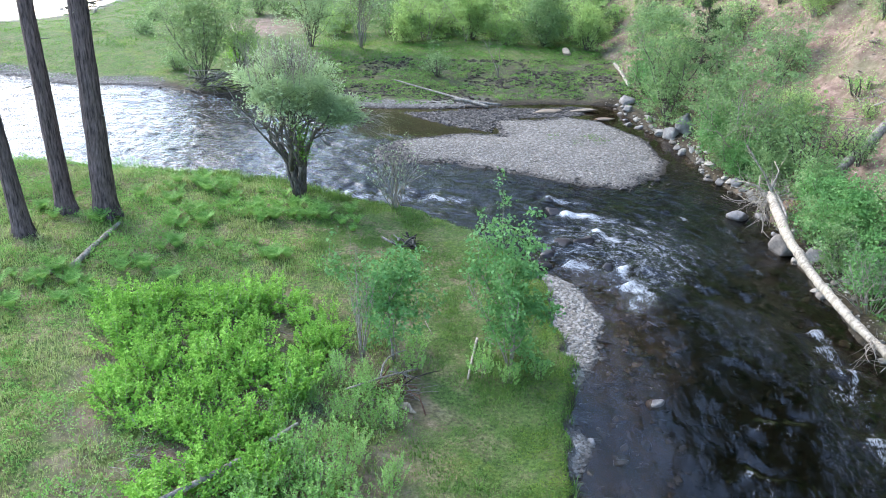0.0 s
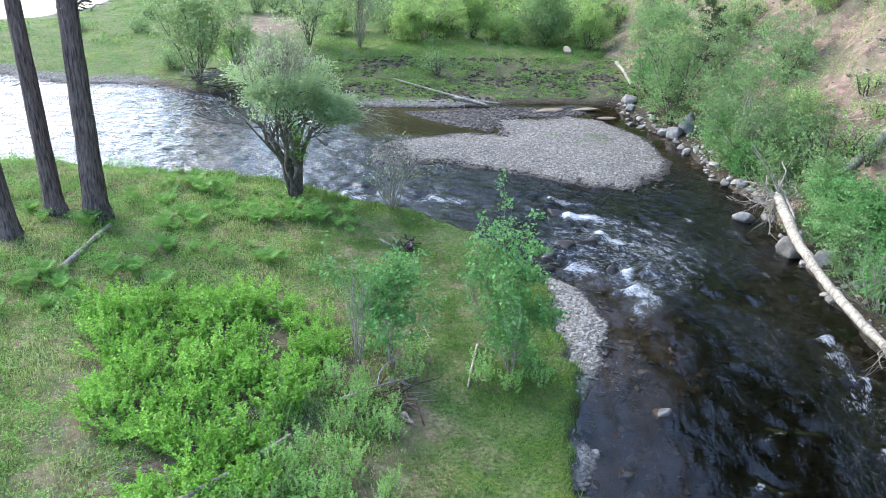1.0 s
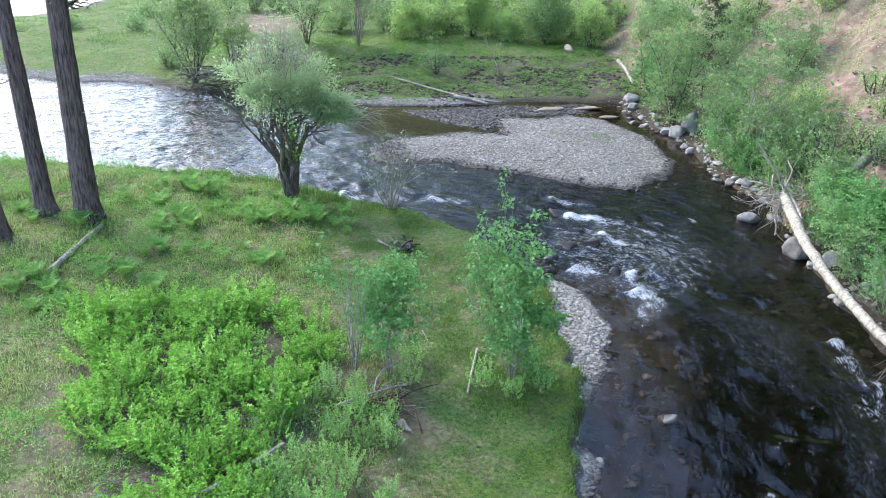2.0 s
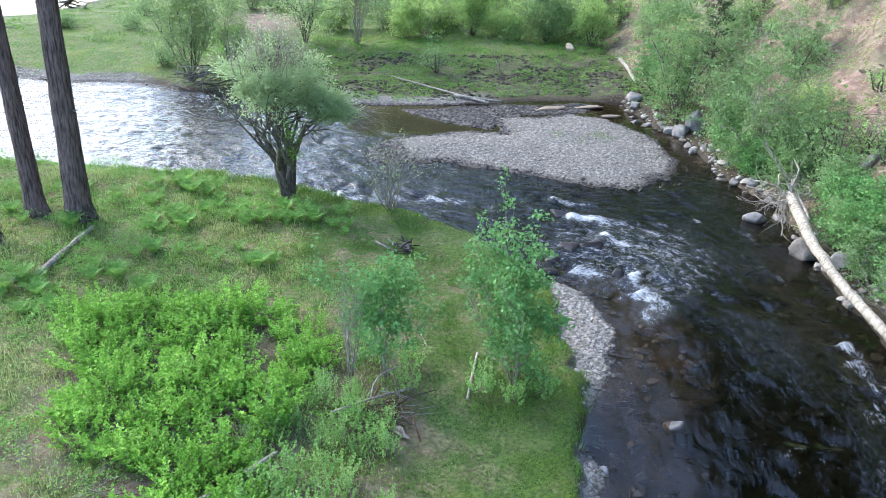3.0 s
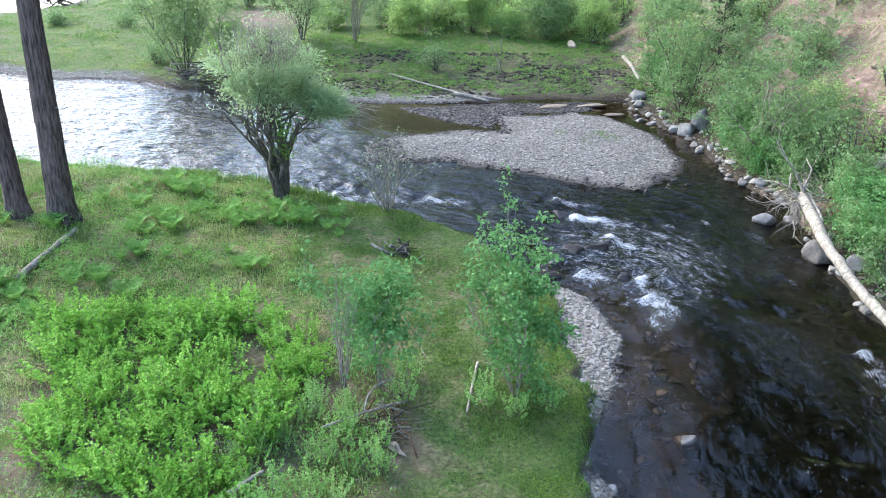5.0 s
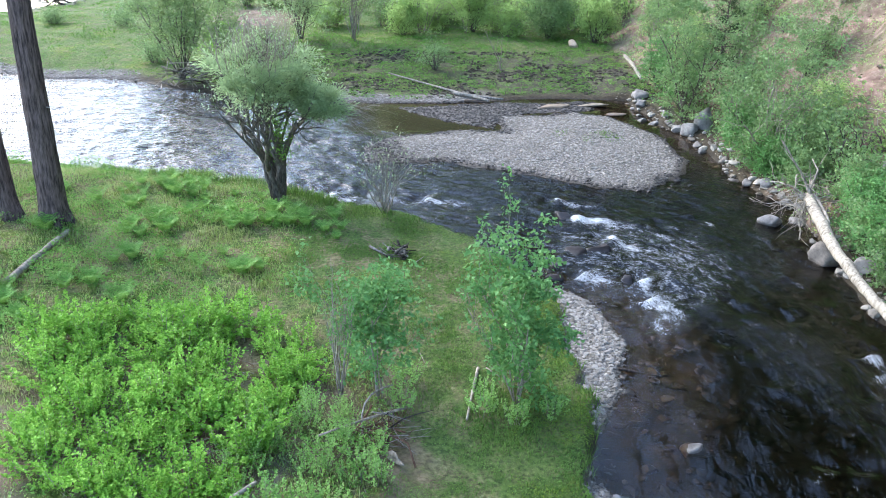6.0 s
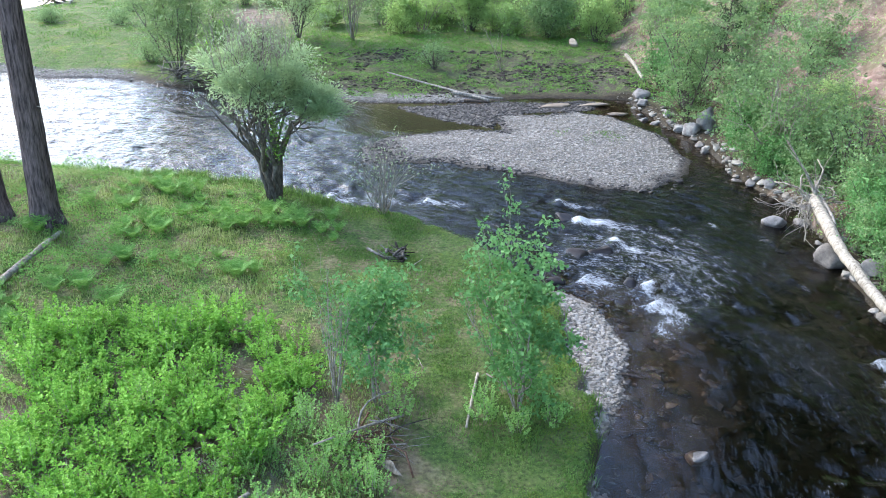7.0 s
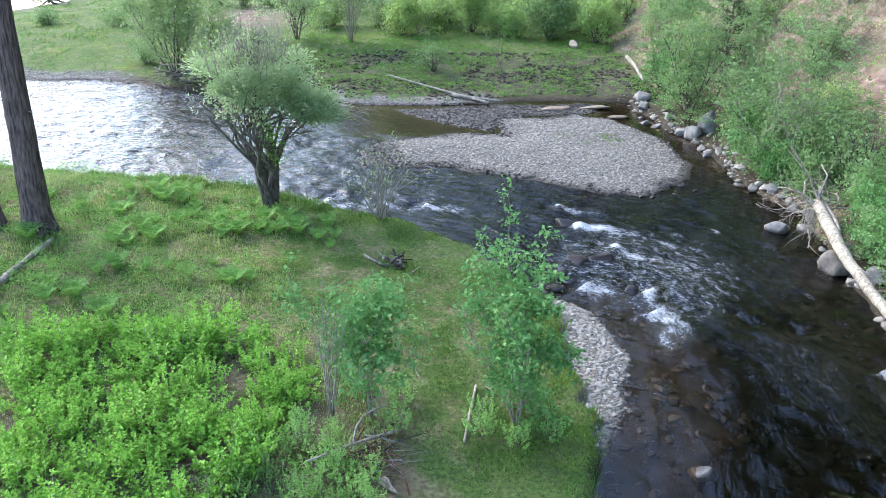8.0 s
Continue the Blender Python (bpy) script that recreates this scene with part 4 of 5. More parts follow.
bush("bare_shrub", "bare grey shrub with sparse leaves at the water's edge", "shrub", 0.35, 20.5, 2.5, 0.5, L_WILLOW, 31, stems=12, n=300, size=0.06, sigma=0.1, bark=M_TWIG, thick=0.02)
bush("sapling", "slender leafy green sapling by the bank edge", "sapling", 2.5, 12.45, 3.0, 0.05, L_SAPLING, 32, stems=5, clumps=22, wide=0.16, foot=0.08, n=1800, size=0.09, slim=0.65, sigma=0.065, bark=M_TWIG, lean=(0.0, 0), top=0.2, up=0.6, thick=0.022)
bush("sapling", "thin leafy sapling top beside the stream", "sapling", 2.48, 12.9, 4.1, 0.03, L_SAPLING, 37, stems=1, n=300, size=0.07, slim=0.6, sigma=0.06, bark=M_TWIG, top=0.55, thick=0.018, kids=5, level=1, up=0.9)
bush("sapling", "leafy green sapling at the edge of the shrubs", "sapling", 0.25, 12.5, 2.6, 0.07, L_SAPLING, 33, stems=4, clumps=14, wide=0.17, foot=0.2, n=1700, size=0.085, slim=0.65, sigma=0.065, bark=M_TWIG, top=0.3, thick=0.02)
bush("dead_sapling", "cluster of dead grey stems among the shrubs", "sapling", -0.4, 12.5, 2.7, 0.09, L_SAPLING, 34, stems=9, n=260, size=0.06, sigma=0.1, bark=M_TWIG, level=1, thick=0.014, up=1.0, kids=5)

# bushes at the foot of the hillside
bush("alder_bush", "tall dense green bush over the backwater", "bush", 10.9, 28.9, 4.8, 0.4, L_BANK, 41, stems=9, n=4200, size=0.1, sigma=0.12, lean=(-0.08, 0), top=0.1, clumps=52)
bush("alder_bush", "broad olive-green bush on the stony bank", "bush", 12.0, 23.9, 4.2, 0.55, L_BANK, 42, stems=13, n=4200, size=0.095, sigma=0.12, lean=(-0.05, 0), top=0.1, clumps=34, bark=M_TWIG)
bush("alder_bush", "green bush on the stony bank", "bush", 11.6, 26.0, 2.7, 0.5, L_BANK, 43, stems=8, n=2200, size=0.095, sigma=0.12, top=0.1, clumps=24, bark=M_TWIG)
bush("alder_bush", "green bush overhanging the fallen trunk", "bush", 11.9, 17.2, 2.0, 0.5, L_SAPLING, 44, stems=10, n=5000, size=0.08, sigma=0.12, lean=(-0.05, 0), top=0.15, clumps=80)
bush("alder_bush", "green bush overhanging the dark water", "bush", 12.6, 13.9, 2.3, 0.55, L_SAPLING, 45, stems=10, n=4000, size=0.08, sigma=0.12, top=0.15, clumps=70)
bush("alder_bush", "green bush behind the fallen trunk", "bush", 12.4, 20.0, 1.4, 0.55, L_BANK, 46, stems=9, n=3500, size=0.08, sigma=0.12, top=0.1, clumps=60)
bush("bare_shrub", "tangle of bare grey twigs over the dark water", "shrub", 11.1, 14.6, 2.1, 0.8, L_SAPLING, 47, stems=16, n=260, size=0.06, bark=M_TWIG, thick=0.015, lean=(-0.2, 0))

for i, (x, y, h) in enumerate(((11.4, 30.8, 2.2), (12.2, 22.6, 2.0), (12.0, 19.0, 1.5), (12.9, 16.0, 2.4), (11.6, 25.0, 2.0), (13.8, 18.0, 1.2), (11.2, 33.0, 2.0), (11.45, 16.6, 1.3), (11.4, 15.3, 1.2), (11.6, 18.3, 1.3), (11.6, 13.1, 1.4), (11.5, 11.8, 1.4), (11.5, 23.3, 1.2), (11.5, 24.1, 1.3), (11.7, 25.7, 1.3), (11.9, 21.9, 1.2))):
    bush("alder_bush", "leafy green bush along the stony bank", "bush", x, y, h, 0.5, L_BANK if i % 2 else L_SAPLING, 200 + i, stems=7, n=1800, size=0.08, sigma=0.12, top=0.1, clumps=34, group="bushes along the stony bank")

# far side of the river
bush("willow_clump", "tall open willow clump above a drift pile", "tree", -7.7, 34.5, 4.6, 0.35, L_CLUMP, 51, stems=10, clumps=35, wide=0.3, foot=0.3, n=6000, size=0.12, slim=0.4, sigma=0.2, bark=M_WILLOWBARK, top=0.25)
bush("willow_clump", "small willow beside the drift pile", "tree", -6.2, 35.2, 3.6, 0.3, L_CLUMP, 52, stems=5, n=2600, size=0.12, slim=0.4, sigma=0.2, top=0.3)
bush("leafy_bush", "small yellow-green bush on the far meadow", "bush", -6.7, 38.1, 1.5, 0.6, L_BRIGHT, 53, stems=7, n=2200, size=0.1, sigma=0.18, top=0.05, level=1, clumps=20)
bush("willow_clump", "pale open willow on the far meadow", "tree", -3.6, 41, 4.2, 0.35, L_WILLOW, 54, stems=8, n=4500, size=0.12, slim=0.4, sigma=0.25, top=0.15, clumps=22)
bush("willow_clump", "grey many-stemmed willow on the far flat", "tree", -1.1, 40.8, 5.2, 0.3, L_WILLOW, 55, stems=12, n=4800, size=0.12, slim=0.4, sigma=0.25, bark=M_TWIG, top=0.3)
bush("leafy_bush", "low green bush on the far flat", "bush", 1.3, 42.8, 2.2, 0.5, L_FAR, 56, stems=8, n=3200, size=0.11, sigma=0.2, top=0.1, clumps=24)
bush("leafy_bush", "green bush at the back of the flat", "bush", 1.9, 47.5, 3.4, 0.5, L_FAR, 57, stems=8, n=4500, size=0.12, sigma=0.28, top=0.1, clumps=30)
bush("leafy_bush", "small green bush on the muddy flat", "bush", 2.5, 36.1, 1.5, 0.3, L_BANK, 58, stems=6, n=700, size=0.08, sigma=0.15, top=0.1, level=1, clumps=6, wide=0.3)
bush("leafy_bush", "green bush at the back of the flat", "bush", 4.8, 43.5, 2.6, 0.5, L_FAR, 59, stems=9, n=4500, size=0.11, sigma=0.25, top=0.1, clumps=34)
bush("leafy_bush", "dense dark green bush under the hillside", "bush", 8.5, 42.4, 3.0, 0.55, L_BANK, 60, stems=10, n=8000, size=0.11, sigma=0.26, top=0.05, clumps=50)
bush("leafy_bush", "grey-green bush under the hillside", "bush", 10.4, 40.6, 2.4, 0.45, L_FAR, 61, stems=8, n=3600, size=0.11, sigma=0.2, top=0.1, clumps=26)
bush("dead_sapling", "thin dead white sapling on the muddy flat", "sapling", 5.3, 36.2, 2.3, 0.1, L_FAR, 62, stems=2, n=40, size=0.06, bark=M_DEADWOOD, thick=0.025, level=1)
bush("dead_sapling", "thin dead white sapling before the far bushes", "sapling", 4.4, 43.0, 4.0, 0.08, L_FAR, 63, stems=2, n=60, size=0.06, bark=M_DEADWOOD, thick=0.03, level=1)
for i, (x, y, h) in enumerate(((6.6, 45.6, 3.2), (5.1, 52, 4.2), (0.1, 51.5, 4.0), (-4, 49.6, 3.6), (9.6, 47, 3.8), (11.4, 44, 3.0), (3.2, 55.5, 4.6), (8.2, 54, 4.6), (-2.2, 45.2, 2.4), (12.5, 50, 3.6), (3.4, 46.8, 2.4), (6.3, 49.5, 2.8), (10.6, 52, 3.6), (2.9, 44.4, 1.6), (6.6, 42.6, 1.7), (9.9, 43.6, 2.4))):
    bush("leafy_bush", "green bush in the thicket beyond the flat", "bush", x, y, h, 0.5, L_FAR, 70 + i, stems=8, n=1500, size=0.125, sigma=0.24, top=0.12, clumps=10, bark=M_TWIG, group="bushes of the far thicket")
for i, (x, y, h) in enumerate(((-7.4, 49.8, 1.4), (-6.2, 50.2, 1.5), (-8.8, 50, 1.3), (-12.5, 43.5, 0.7), (-13.2, 48, 0.8), (-9.4, 37.0, 0.8), (-16, 44, 0.7))):
    bush("leafy_bush", "low dark green shrub on the far meadow", "shrub", x, y, h, 0.7, L_BANK, 90 + i, stems=7, n=1500, size=0.1, sigma=0.2, top=0.05, level=1, group="low shrubs of the far meadow")


low_kinds = [bush("leafy_bush", "low leafy green bush of the far thicket", "bush", -2.6 + 2.9 * i, 44.2 + 0.7 * i, 1.5 + 0.3 * i, 0.7, L_BANK if i % 2 else L_FAR, 300 + i, stems=7, n=900, size=0.12, sigma=0.16, top=0.05, level=1, clumps=9, wide=0.5, foot=0.04, bark=M_TWIG, group="low bushes of the far thicket") for i in range(4)]
rng = np.random.default_rng(310)
done = 0
while done < 40:
    x, y = -5.5 + 18 * rng.random(), 41.5 + 17 * rng.random()
    if math.hypot((x + 6.5) / 3.2, (y - 46) / 3.0) < 1 or x > float(np.interp(y, FOOT_Y, FOOT_X)) + 1.5 or vnoise(x, y, 2.2, 53) < 0.36 or y < 42.5 + 1.5 * vnoise(x, y, 1.5, 54):
        continue
    copy_thing(low_kinds[rng.integers(0, 4)], Matrix.Translation((x, y, ground_z(x, y) - 0.03)) @ Matrix.Rotation(rng.random() * 6.28, 4, "Z") @ Matrix.Scale(0.5 + 0.75 * rng.random(), 4))
    done += 1


def seedling_pine(x, y, height, seed):
    rng = np.random.default_rng(seed)
    root = thing("young_pine", "slender young pine on the hillside", "tree", (x, y, ground_z(x, y)))
    limbs = [([(0, 0, -0.1), (0.02, 0, height * 0.5), (0, 0, height)], [0.05, 0.035, 0.008])]
    tips = []
    part("trunk", tubes("trunk", limbs, M_BARK), root)
    for i in range(26):
        z, a = height * (0.25 + 0.75 * i / 26), i * 2.4
        twig = []
        grow(rng, (0, 0, z), (math.cos(a), math.sin(a), 0.25), 0.25 + 0.8 * (1 - z / height), 0.012, 0, twig, tips)
        part("limb", tubes("limb", twig, M_BARK), root)
    c = leaves_at(tips, 4200, 0.07, rng)
    part("crown", leaf_mesh("crown", c, np.full(len(c), 0.18), np.full(len(c), 0.018), L_NEEDLE, rng), root)


seedling_pine(12.6, 30.8, 4.6, 5)

for i, (x, y, h) in enumerate(((13.5, 24.6, 1.6), (15.2, 29, 2.4), (13.6, 31, 2.6), (12.6, 34, 2.4), (14.6, 33.5, 2.2), (12.3, 37, 2.2), (17.2, 31.5, 1.8))):
    bush("leafy_bush", "loose green bush on the lower hillside", "bush", x, y, h, 0.55, L_BANK if i % 3 else L_FAR, 220 + i, stems=7, n=1700, size=0.085, sigma=0.16, top=0.1, clumps=16, bark=M_TWIG, group="bushes of the lower hillside")

# scattered growth on the hillside: three kinds, then copies
kinds = [bush("hill_shrub", "small olive-green shrub on the bare hillside", "shrub", 14.2, 25.5, 1.1, 0.6, L_FAR, 101, stems=6, n=560, kids=3, size=0.09, sigma=0.14, top=0.05, level=1, group="hillside shrubs"),
         bush("hill_shrub", "loose leafy shrub on the bare hillside", "shrub", 14.8, 28.5, 1.7, 0.45, L_BANK, 102, stems=6, n=900, kids=3, size=0.09, sigma=0.17, top=0.08, level=1, group="hillside shrubs"),
         bush("hill_shrub", "low pale green clump on the bare hillside", "shrub", 15.6, 24.5, 0.6, 0.9, L_SOFT, 103, stems=6, n=450, kids=3, size=0.08, sigma=0.13, top=0.05, level=1, group="hillside shrubs")]
rng = np.random.default_rng(104)
done = 0
while done < 210:
    x, y = 11.5 + 19 * rng.random(), 13 + 45 * rng.random()
    u = float(terrain(np.array([x]), np.array([y]))[9][0])
    if u < 0.6 or u > 16 or vnoise(x, y, 2.5, 51) < 0.3 + u * 0.012:
        continue
    k = kinds[rng.integers(0, 3)]
    copy_thing(k, Matrix.Translation((x, y, ground_z(x, y) - 0.03)) @ Matrix.Rotation(rng.random() * 6.28, 4, "Z") @ Matrix.Scale(0.55 + 0.8 * rng.random(), 4))
    done += 1


# ---- shrubs of the near bank ----
def shoots_shrub(label, leaf_mat, seed, height, radius, shoots, per, size, name="shrub", twig=None, broad=0.74):
    """A low shrub of upright shoots, each set round with leaves that point out and up, closest at its tip."""
    rng = np.random.default_rng(seed)
    root = thing(name, label, "shrub", group="shrubs of the near bank")
    limbs, cs, ws, ls = [], [], [], []
    for i in range(shoots):
        a, r = rng.random() * 6.283, radius * math.sqrt(rng.random())
        p = np.array([math.cos(a) * r * 0.55, math.sin(a) * r * 0.55, -0.05])
        h = height * (1 - 0.3 * (r / radius) ** 2) * (0.45 + 0.65 * rng.random())
        q = p + np.array([math.cos(a) * r * 0.75 + rng.normal() * 0.06, math.sin(a) * r * 0.75 + rng.normal() * 0.06, h])
        m = (p + q) / 2 + rng.normal(size=3) * 0.03
        if i % 2:
            limbs.append(([p, m, q], [0.007, 0.005, 0.002]))
        t = 1.0 - 0.62 * rng.random(per) ** 1.5
        b = rng.random(per) * 6.283
        out = np.stack([np.cos(b), np.sin(b), np.zeros(per)], 1)
        lift = (0.15 + 0.7 * t ** 4)[:, None] * np.array([[0, 0, 1.0]])
        ln = size * (0.65 + 0.5 * rng.random(per)) * (1.15 - 0.35 * t ** 6)
        w = out + lift
        w /= np.linalg.norm(w, axis=1)[:, None]
        cs.append(p[None] * (1 - t)[:, None] + q[None] * t[:, None] + w * (ln * 0.62)[:, None])
        ws.append(w), ls.append(ln)
    part("twiggery", tubes("twiggery", limbs, twig or M_TWIG), root)["kind"] = "stuff"
    c, ln = np.concatenate(cs), np.concatenate(ls)
    part("foliage", leaf_mesh("foliage", c, ln, ln * broad, leaf_mat, rng, 1.2, np.concatenate(ws)), root)
    return root


BRIGHT_PATCH = [(-6.0, 14.6), (-5.0, 14.7), (-3.2, 15.0), (-1.4, 14.5), (-0.4, 13.4), (-0.5, 12.5), (-1.1, 12.3), (-1.6, 11.3), (-1.9, 8.6), (-3.4, 8.3), (-3.9, 10), (-4.9, 11.2), (-5.2, 13)]
SOFT_PATCH = [(-1.7, 11.6), (-1.0, 12.5), (-0.2, 12.3), (0.2, 11.2), (0.35, 10.2), (0.2, 9), (0.3, 7.5), (-2.6, 7.5), (-2.2, 9)]
bright = [shoots_shrub("bright yellow-green leafy shrub of the low thicket", L_BRIGHT, 111 + i, 0.68 + 0.1 * i, 0.42, 28, 27, 0.068) for i in range(4)]
soft = [shoots_shrub("soft grey-green leafy shrub of the low thicket", L_SOFT, 121 + i, 0.95 + 0.15 * i, 0.42, 28, 26, 0.062) for i in range(3)]
sparse = [shoots_shrub("sparse shrub of dry twigs and few leaves", L_SOFT, 131, 0.5, 0.45, 34, 5, 0.045)]


def plant(models, poly, spacing, rng, lo=0.75, hi=1.3, gap=0.3, size=1.3, first=True):
    """Copies set out in a loose grid within a plot, with gaps."""
    xs, ys = [p[0] for p in poly], [p[1] for p in poly]
    spots = []
    y = min(ys)
    while y < max(ys):
        x = min(xs)
        while x < max(xs):
            spots.append((x + rng.normal() * spacing * 0.3, y + rng.normal() * spacing * 0.3))
            x += spacing
        y += spacing
    count = 0
    for x, y in spots:
        if signed(np.array([x]), np.array([y]), poly)[0] < 0 or vnoise(x, y, size, 61) < gap or min(math.hypot(x - a, y - b) for a, b in ((-2.2, 10.9), (-3.7, 9.4), (-1.9, 13.0))) < 0.36:
            continue
        m = Matrix.Translation((x, y, ground_z(x, y))) @ Matrix.Rotation(rng.random() * 6.28, 4, "Z") @ Matrix.Scale(lo + (hi - lo) * rng.random(), 4)
        if count < len(models) and first:
            models[count].matrix_basis = m
        else:
            copy_thing(models[rng.integers(0, len(models))], m)
        count += 1


rng = np.random.default_rng(141)
plant(bright, BRIGHT_PATCH, 0.4, rng, 0.55, 1.15, 0.2, 0.5)
plant(soft, SOFT_PATCH, 0.46, rng, 0.55, 0.95, 0.2, 0.8)
plant(sparse, [(-5.4, 8.2), (-3.4, 8.2), (0.6, 10.5), (0.9, 12.8), (-0.6, 13), (-5.2, 12)], 0.8, rng, 0.6, 1.1, 0.1)
for x, y, s in ((1.9, 12.2, 0.8), (2.7, 12.9, 0.8), (3.0, 12.1, 0.6), (2.4, 11.9, 0.6), (0.7, 12.9, 0.7), (-0.1, 13.3, 0.8), (0.6, 12.2, 0.7)):
    copy_thing(soft[0], Matrix.Translation((x, y, ground_z(x, y))) @ Matrix.Rotation(x * 9, 4, "Z") @ Matrix.Scale(s, 4))


# ---- ferns ----
def fern(seed, label):
    rng = np.random.default_rng(seed)
    root = thing("fern", label, "fern", group="ferns on the near bank")
    for i in range(12):
        a = i * 0.55 + rng.random() * 0.4
        n, ln = 16, 0.4 + 0.25 * rng.random()
        d, side = np.array([math.cos(a), math.sin(a), 0]), np.array([-math.sin(a), math.cos(a), 0])
        t = np.linspace(0, 1, n)
        spine = d[None] * (t * ln * 0.6)[:, None] + np.array([0, 0, 1.0])[None] * (ln * (1.35 * t - 0.7 * t * t))[:, None]
        vs, fs = [], []
        for j in range(2, n - 1):
            w = 0.21 * ln * math.sin(math.pi * (0.18 + 0.8 * t[j])) + 0.015
            fwd = spine[j + 1] - spine[j]
            for sgn in (-1, 1):
                b = len(vs)
                tip = spine[j] + side * sgn * w + fwd * 0.7 + np.array([0, 0, -0.25 * w + rng.normal() * 0.01])
                vs += [spine[j], spine[j] + fwd * 0.55, tip, spine[j] * 0.5 + tip * 0.5 - fwd * 0.12]
                fs += [(b, b + 1, b + 2), (b, b + 2, b + 3)]
        part("frond", mesh_of("frond", np.array(vs), np.array(fs), L_FERN), root)
    return root


ferns = [fern(151, "green bracken fern with arching fronds"), fern(152, "green bracken fern with arching fronds")]
rng = np.random.default_rng(153)
spots = []
for cx, cy, rx, ry, n in ((-3.0, 19.7, 1.7, 0.6, 26), (-1.5, 19.4, 1.2, 0.6, 14), (-4.4, 21.4, 2.2, 0.7, 18), (-5.0, 18.9, 0.9, 0.6, 8), (-7.6, 15.3, 1.2, 0.5, 14), (-6.5, 14.6, 0.5, 0.4, 5), (-4.6, 17.2, 1.4, 0.6, 9),
                          (-6.0, 20.6, 2.0, 0.7, 12), (-8.2, 14.2, 0.8, 0.6, 8), (-2.6, 17.0, 1.2, 0.6, 7), (-5.6, 16.2, 0.9, 0.5, 7), (-8.9, 19, 0.8, 0.4, 4), (-7.2, 18.5, 0.4, 0.15, 3)):
    for _ in range(n):
        spots.append((cx + rng.normal() * rx * 0.55, cy + rng.normal() * ry * 0.55))
for i, (x, y) in enumerate(spots):
    m = Matrix.Translation((x, y, ground_z(x, y) - 0.02)) @ Matrix.Rotation(rng.random() * 6.28, 4, "Z") @ Matrix.Scale(0.55 + 0.5 * rng.random(), 4)
    if i < 2:
        ferns[i].matrix_basis = m
    else:
        copy_thing(ferns[i % 2], m)


# ---- grass ----
def grass(name, label, x0, x1, y0, y1, n, height, width, material, seed, accept, lean=0.9):
    rng = np.random.default_rng(seed)
    x, y = scatter(x0, x1, y0, y1, n, rng)
    t = terrain(x, y)
    keep = accept(x, y, t, rng)
    x, y, z = x[keep], y[keep], t[0][keep]
    tuft = fractal(x, y, 0.55, seed)
    h = height * (0.35 + 1.3 * smooth(tuft, 0.3, 0.75)) * (0.6 + 0.7 * rng.random(len(x)))
    w = width * (0.7 + 0.6 * rng.random(len(x)))
    return thing(name, label, "grass", kind="stuff", mesh=blade_mesh(name, np.stack([x, y, z], 1), h, w, lean, material, rng))


def lawn_side(x, y):
    """1 on the mown-looking strip beside the river, 0 in the rough."""
    return smooth(x - np.interp(y, [8, 12, 15, 17, 19, 21], [0.2, 0.6, -0.4, -1.6, -2.2, -3]) + (fractal(x, y, 1.5, 71) - 0.5) * 1.6, -0.5, 0.5)


grass("short_grass", "short mossy green grass along the river bank", -4, 4, 7.5, 21.5, 120000, 0.042, 0.015, L_GRASS, 161,
      lambda x, y, t, r: (t[6] > 0.02) & (r.random(len(x)) < lawn_side(x, y)) & (fractal(x, y, 0.9, 73) + 0.2 * r.random(len(x)) > 0.5), 1.5)
grass("rough_grass", "rough mixed green and straw-coloured grass", -13, 3, 7.5, 24.5, 122000, 0.095, 0.017, L_STRAW, 162,
      lambda x, y, t, r: (t[6] > 0.03) & (r.random(len(x)) > lawn_side(x, y)) & (vnoise(x, y, 0.9, 75) * 0.8 + r.random(len(x)) * 0.5 > 0.42) & (signed(x, y, BRIGHT_PATCH) < 0.3), 1.5)
grass("edge_grass", "lush green grass hanging over the bank edge", -13, 4, 8, 25, 420000, 0.16, 0.013, L_GRASS, 163,
      lambda x, y, t, r: (t[6] > -0.02) & (t[6] < np.where(x < 0.5, 0.7, 0.0) * r.random(len(x))))
grass("meadow_grass", "short green grass of the far meadow", -26, 12, 32, 58, 90000, 0.035, 0.034, L_MEADOW, 164,
      lambda x, y, t, r: (t[7] > 0.5) & (t[3] < 0.4) & (r.random(len(x)) > 1.25 * t[5] * (0.6 + 0.5 * (fractal(x, y, 1.2, 77) < 0.52))))
grass("hill_grass", "thin pale grass tufts on the bare hillside", 11, 32, 12, 60, 60000, 0.16, 0.02, L_STRAW, 165,
      lambda x, y, t, r: (t[9] > 0.1) & (fractal(x, y, 2.0, 81) > 0.5) & (fractal(x, y, 0.5, 83) > 0.5))
grass("bar_weeds", "sparse green weeds on the gravel bar", 5.5, 9, 26, 29, 2600, 0.05, 0.02, L_GRASS, 166,
      lambda x, y, t, r: (np.hypot((x - 7.1) / 1.2, (y - 27.4) / 0.8) < 0.6 + 0.6 * r.random(len(x))) & (vnoise(x, y, 0.4, 85) > 0.45))


def weeds(name, label, x0, x1, y0, y1, n, size, tall, material, seed, accept):
    """Low leafy plants too small to tell apart."""
    rng = np.random.default_rng(seed)
    x, y = scatter(x0, x1, y0, y1, n, rng)
    t = terrain(x, y)
    keep = accept(x, y, t, rng)
    x, y, z = x[keep], y[keep], t[0][keep]
    h = tall * smooth(fractal(x, y, 0.6, seed), 0.35, 0.75) * rng.random(len(x)) + 0.015
    ln = size * (0.5 + 0.9 * rng.random(len(x)))
    return thing(name, label, "weeds", kind="stuff", mesh=leaf_mesh(name, np.stack([x, y, z + h], 1), ln, ln * 0.5, material, rng, 0.9))


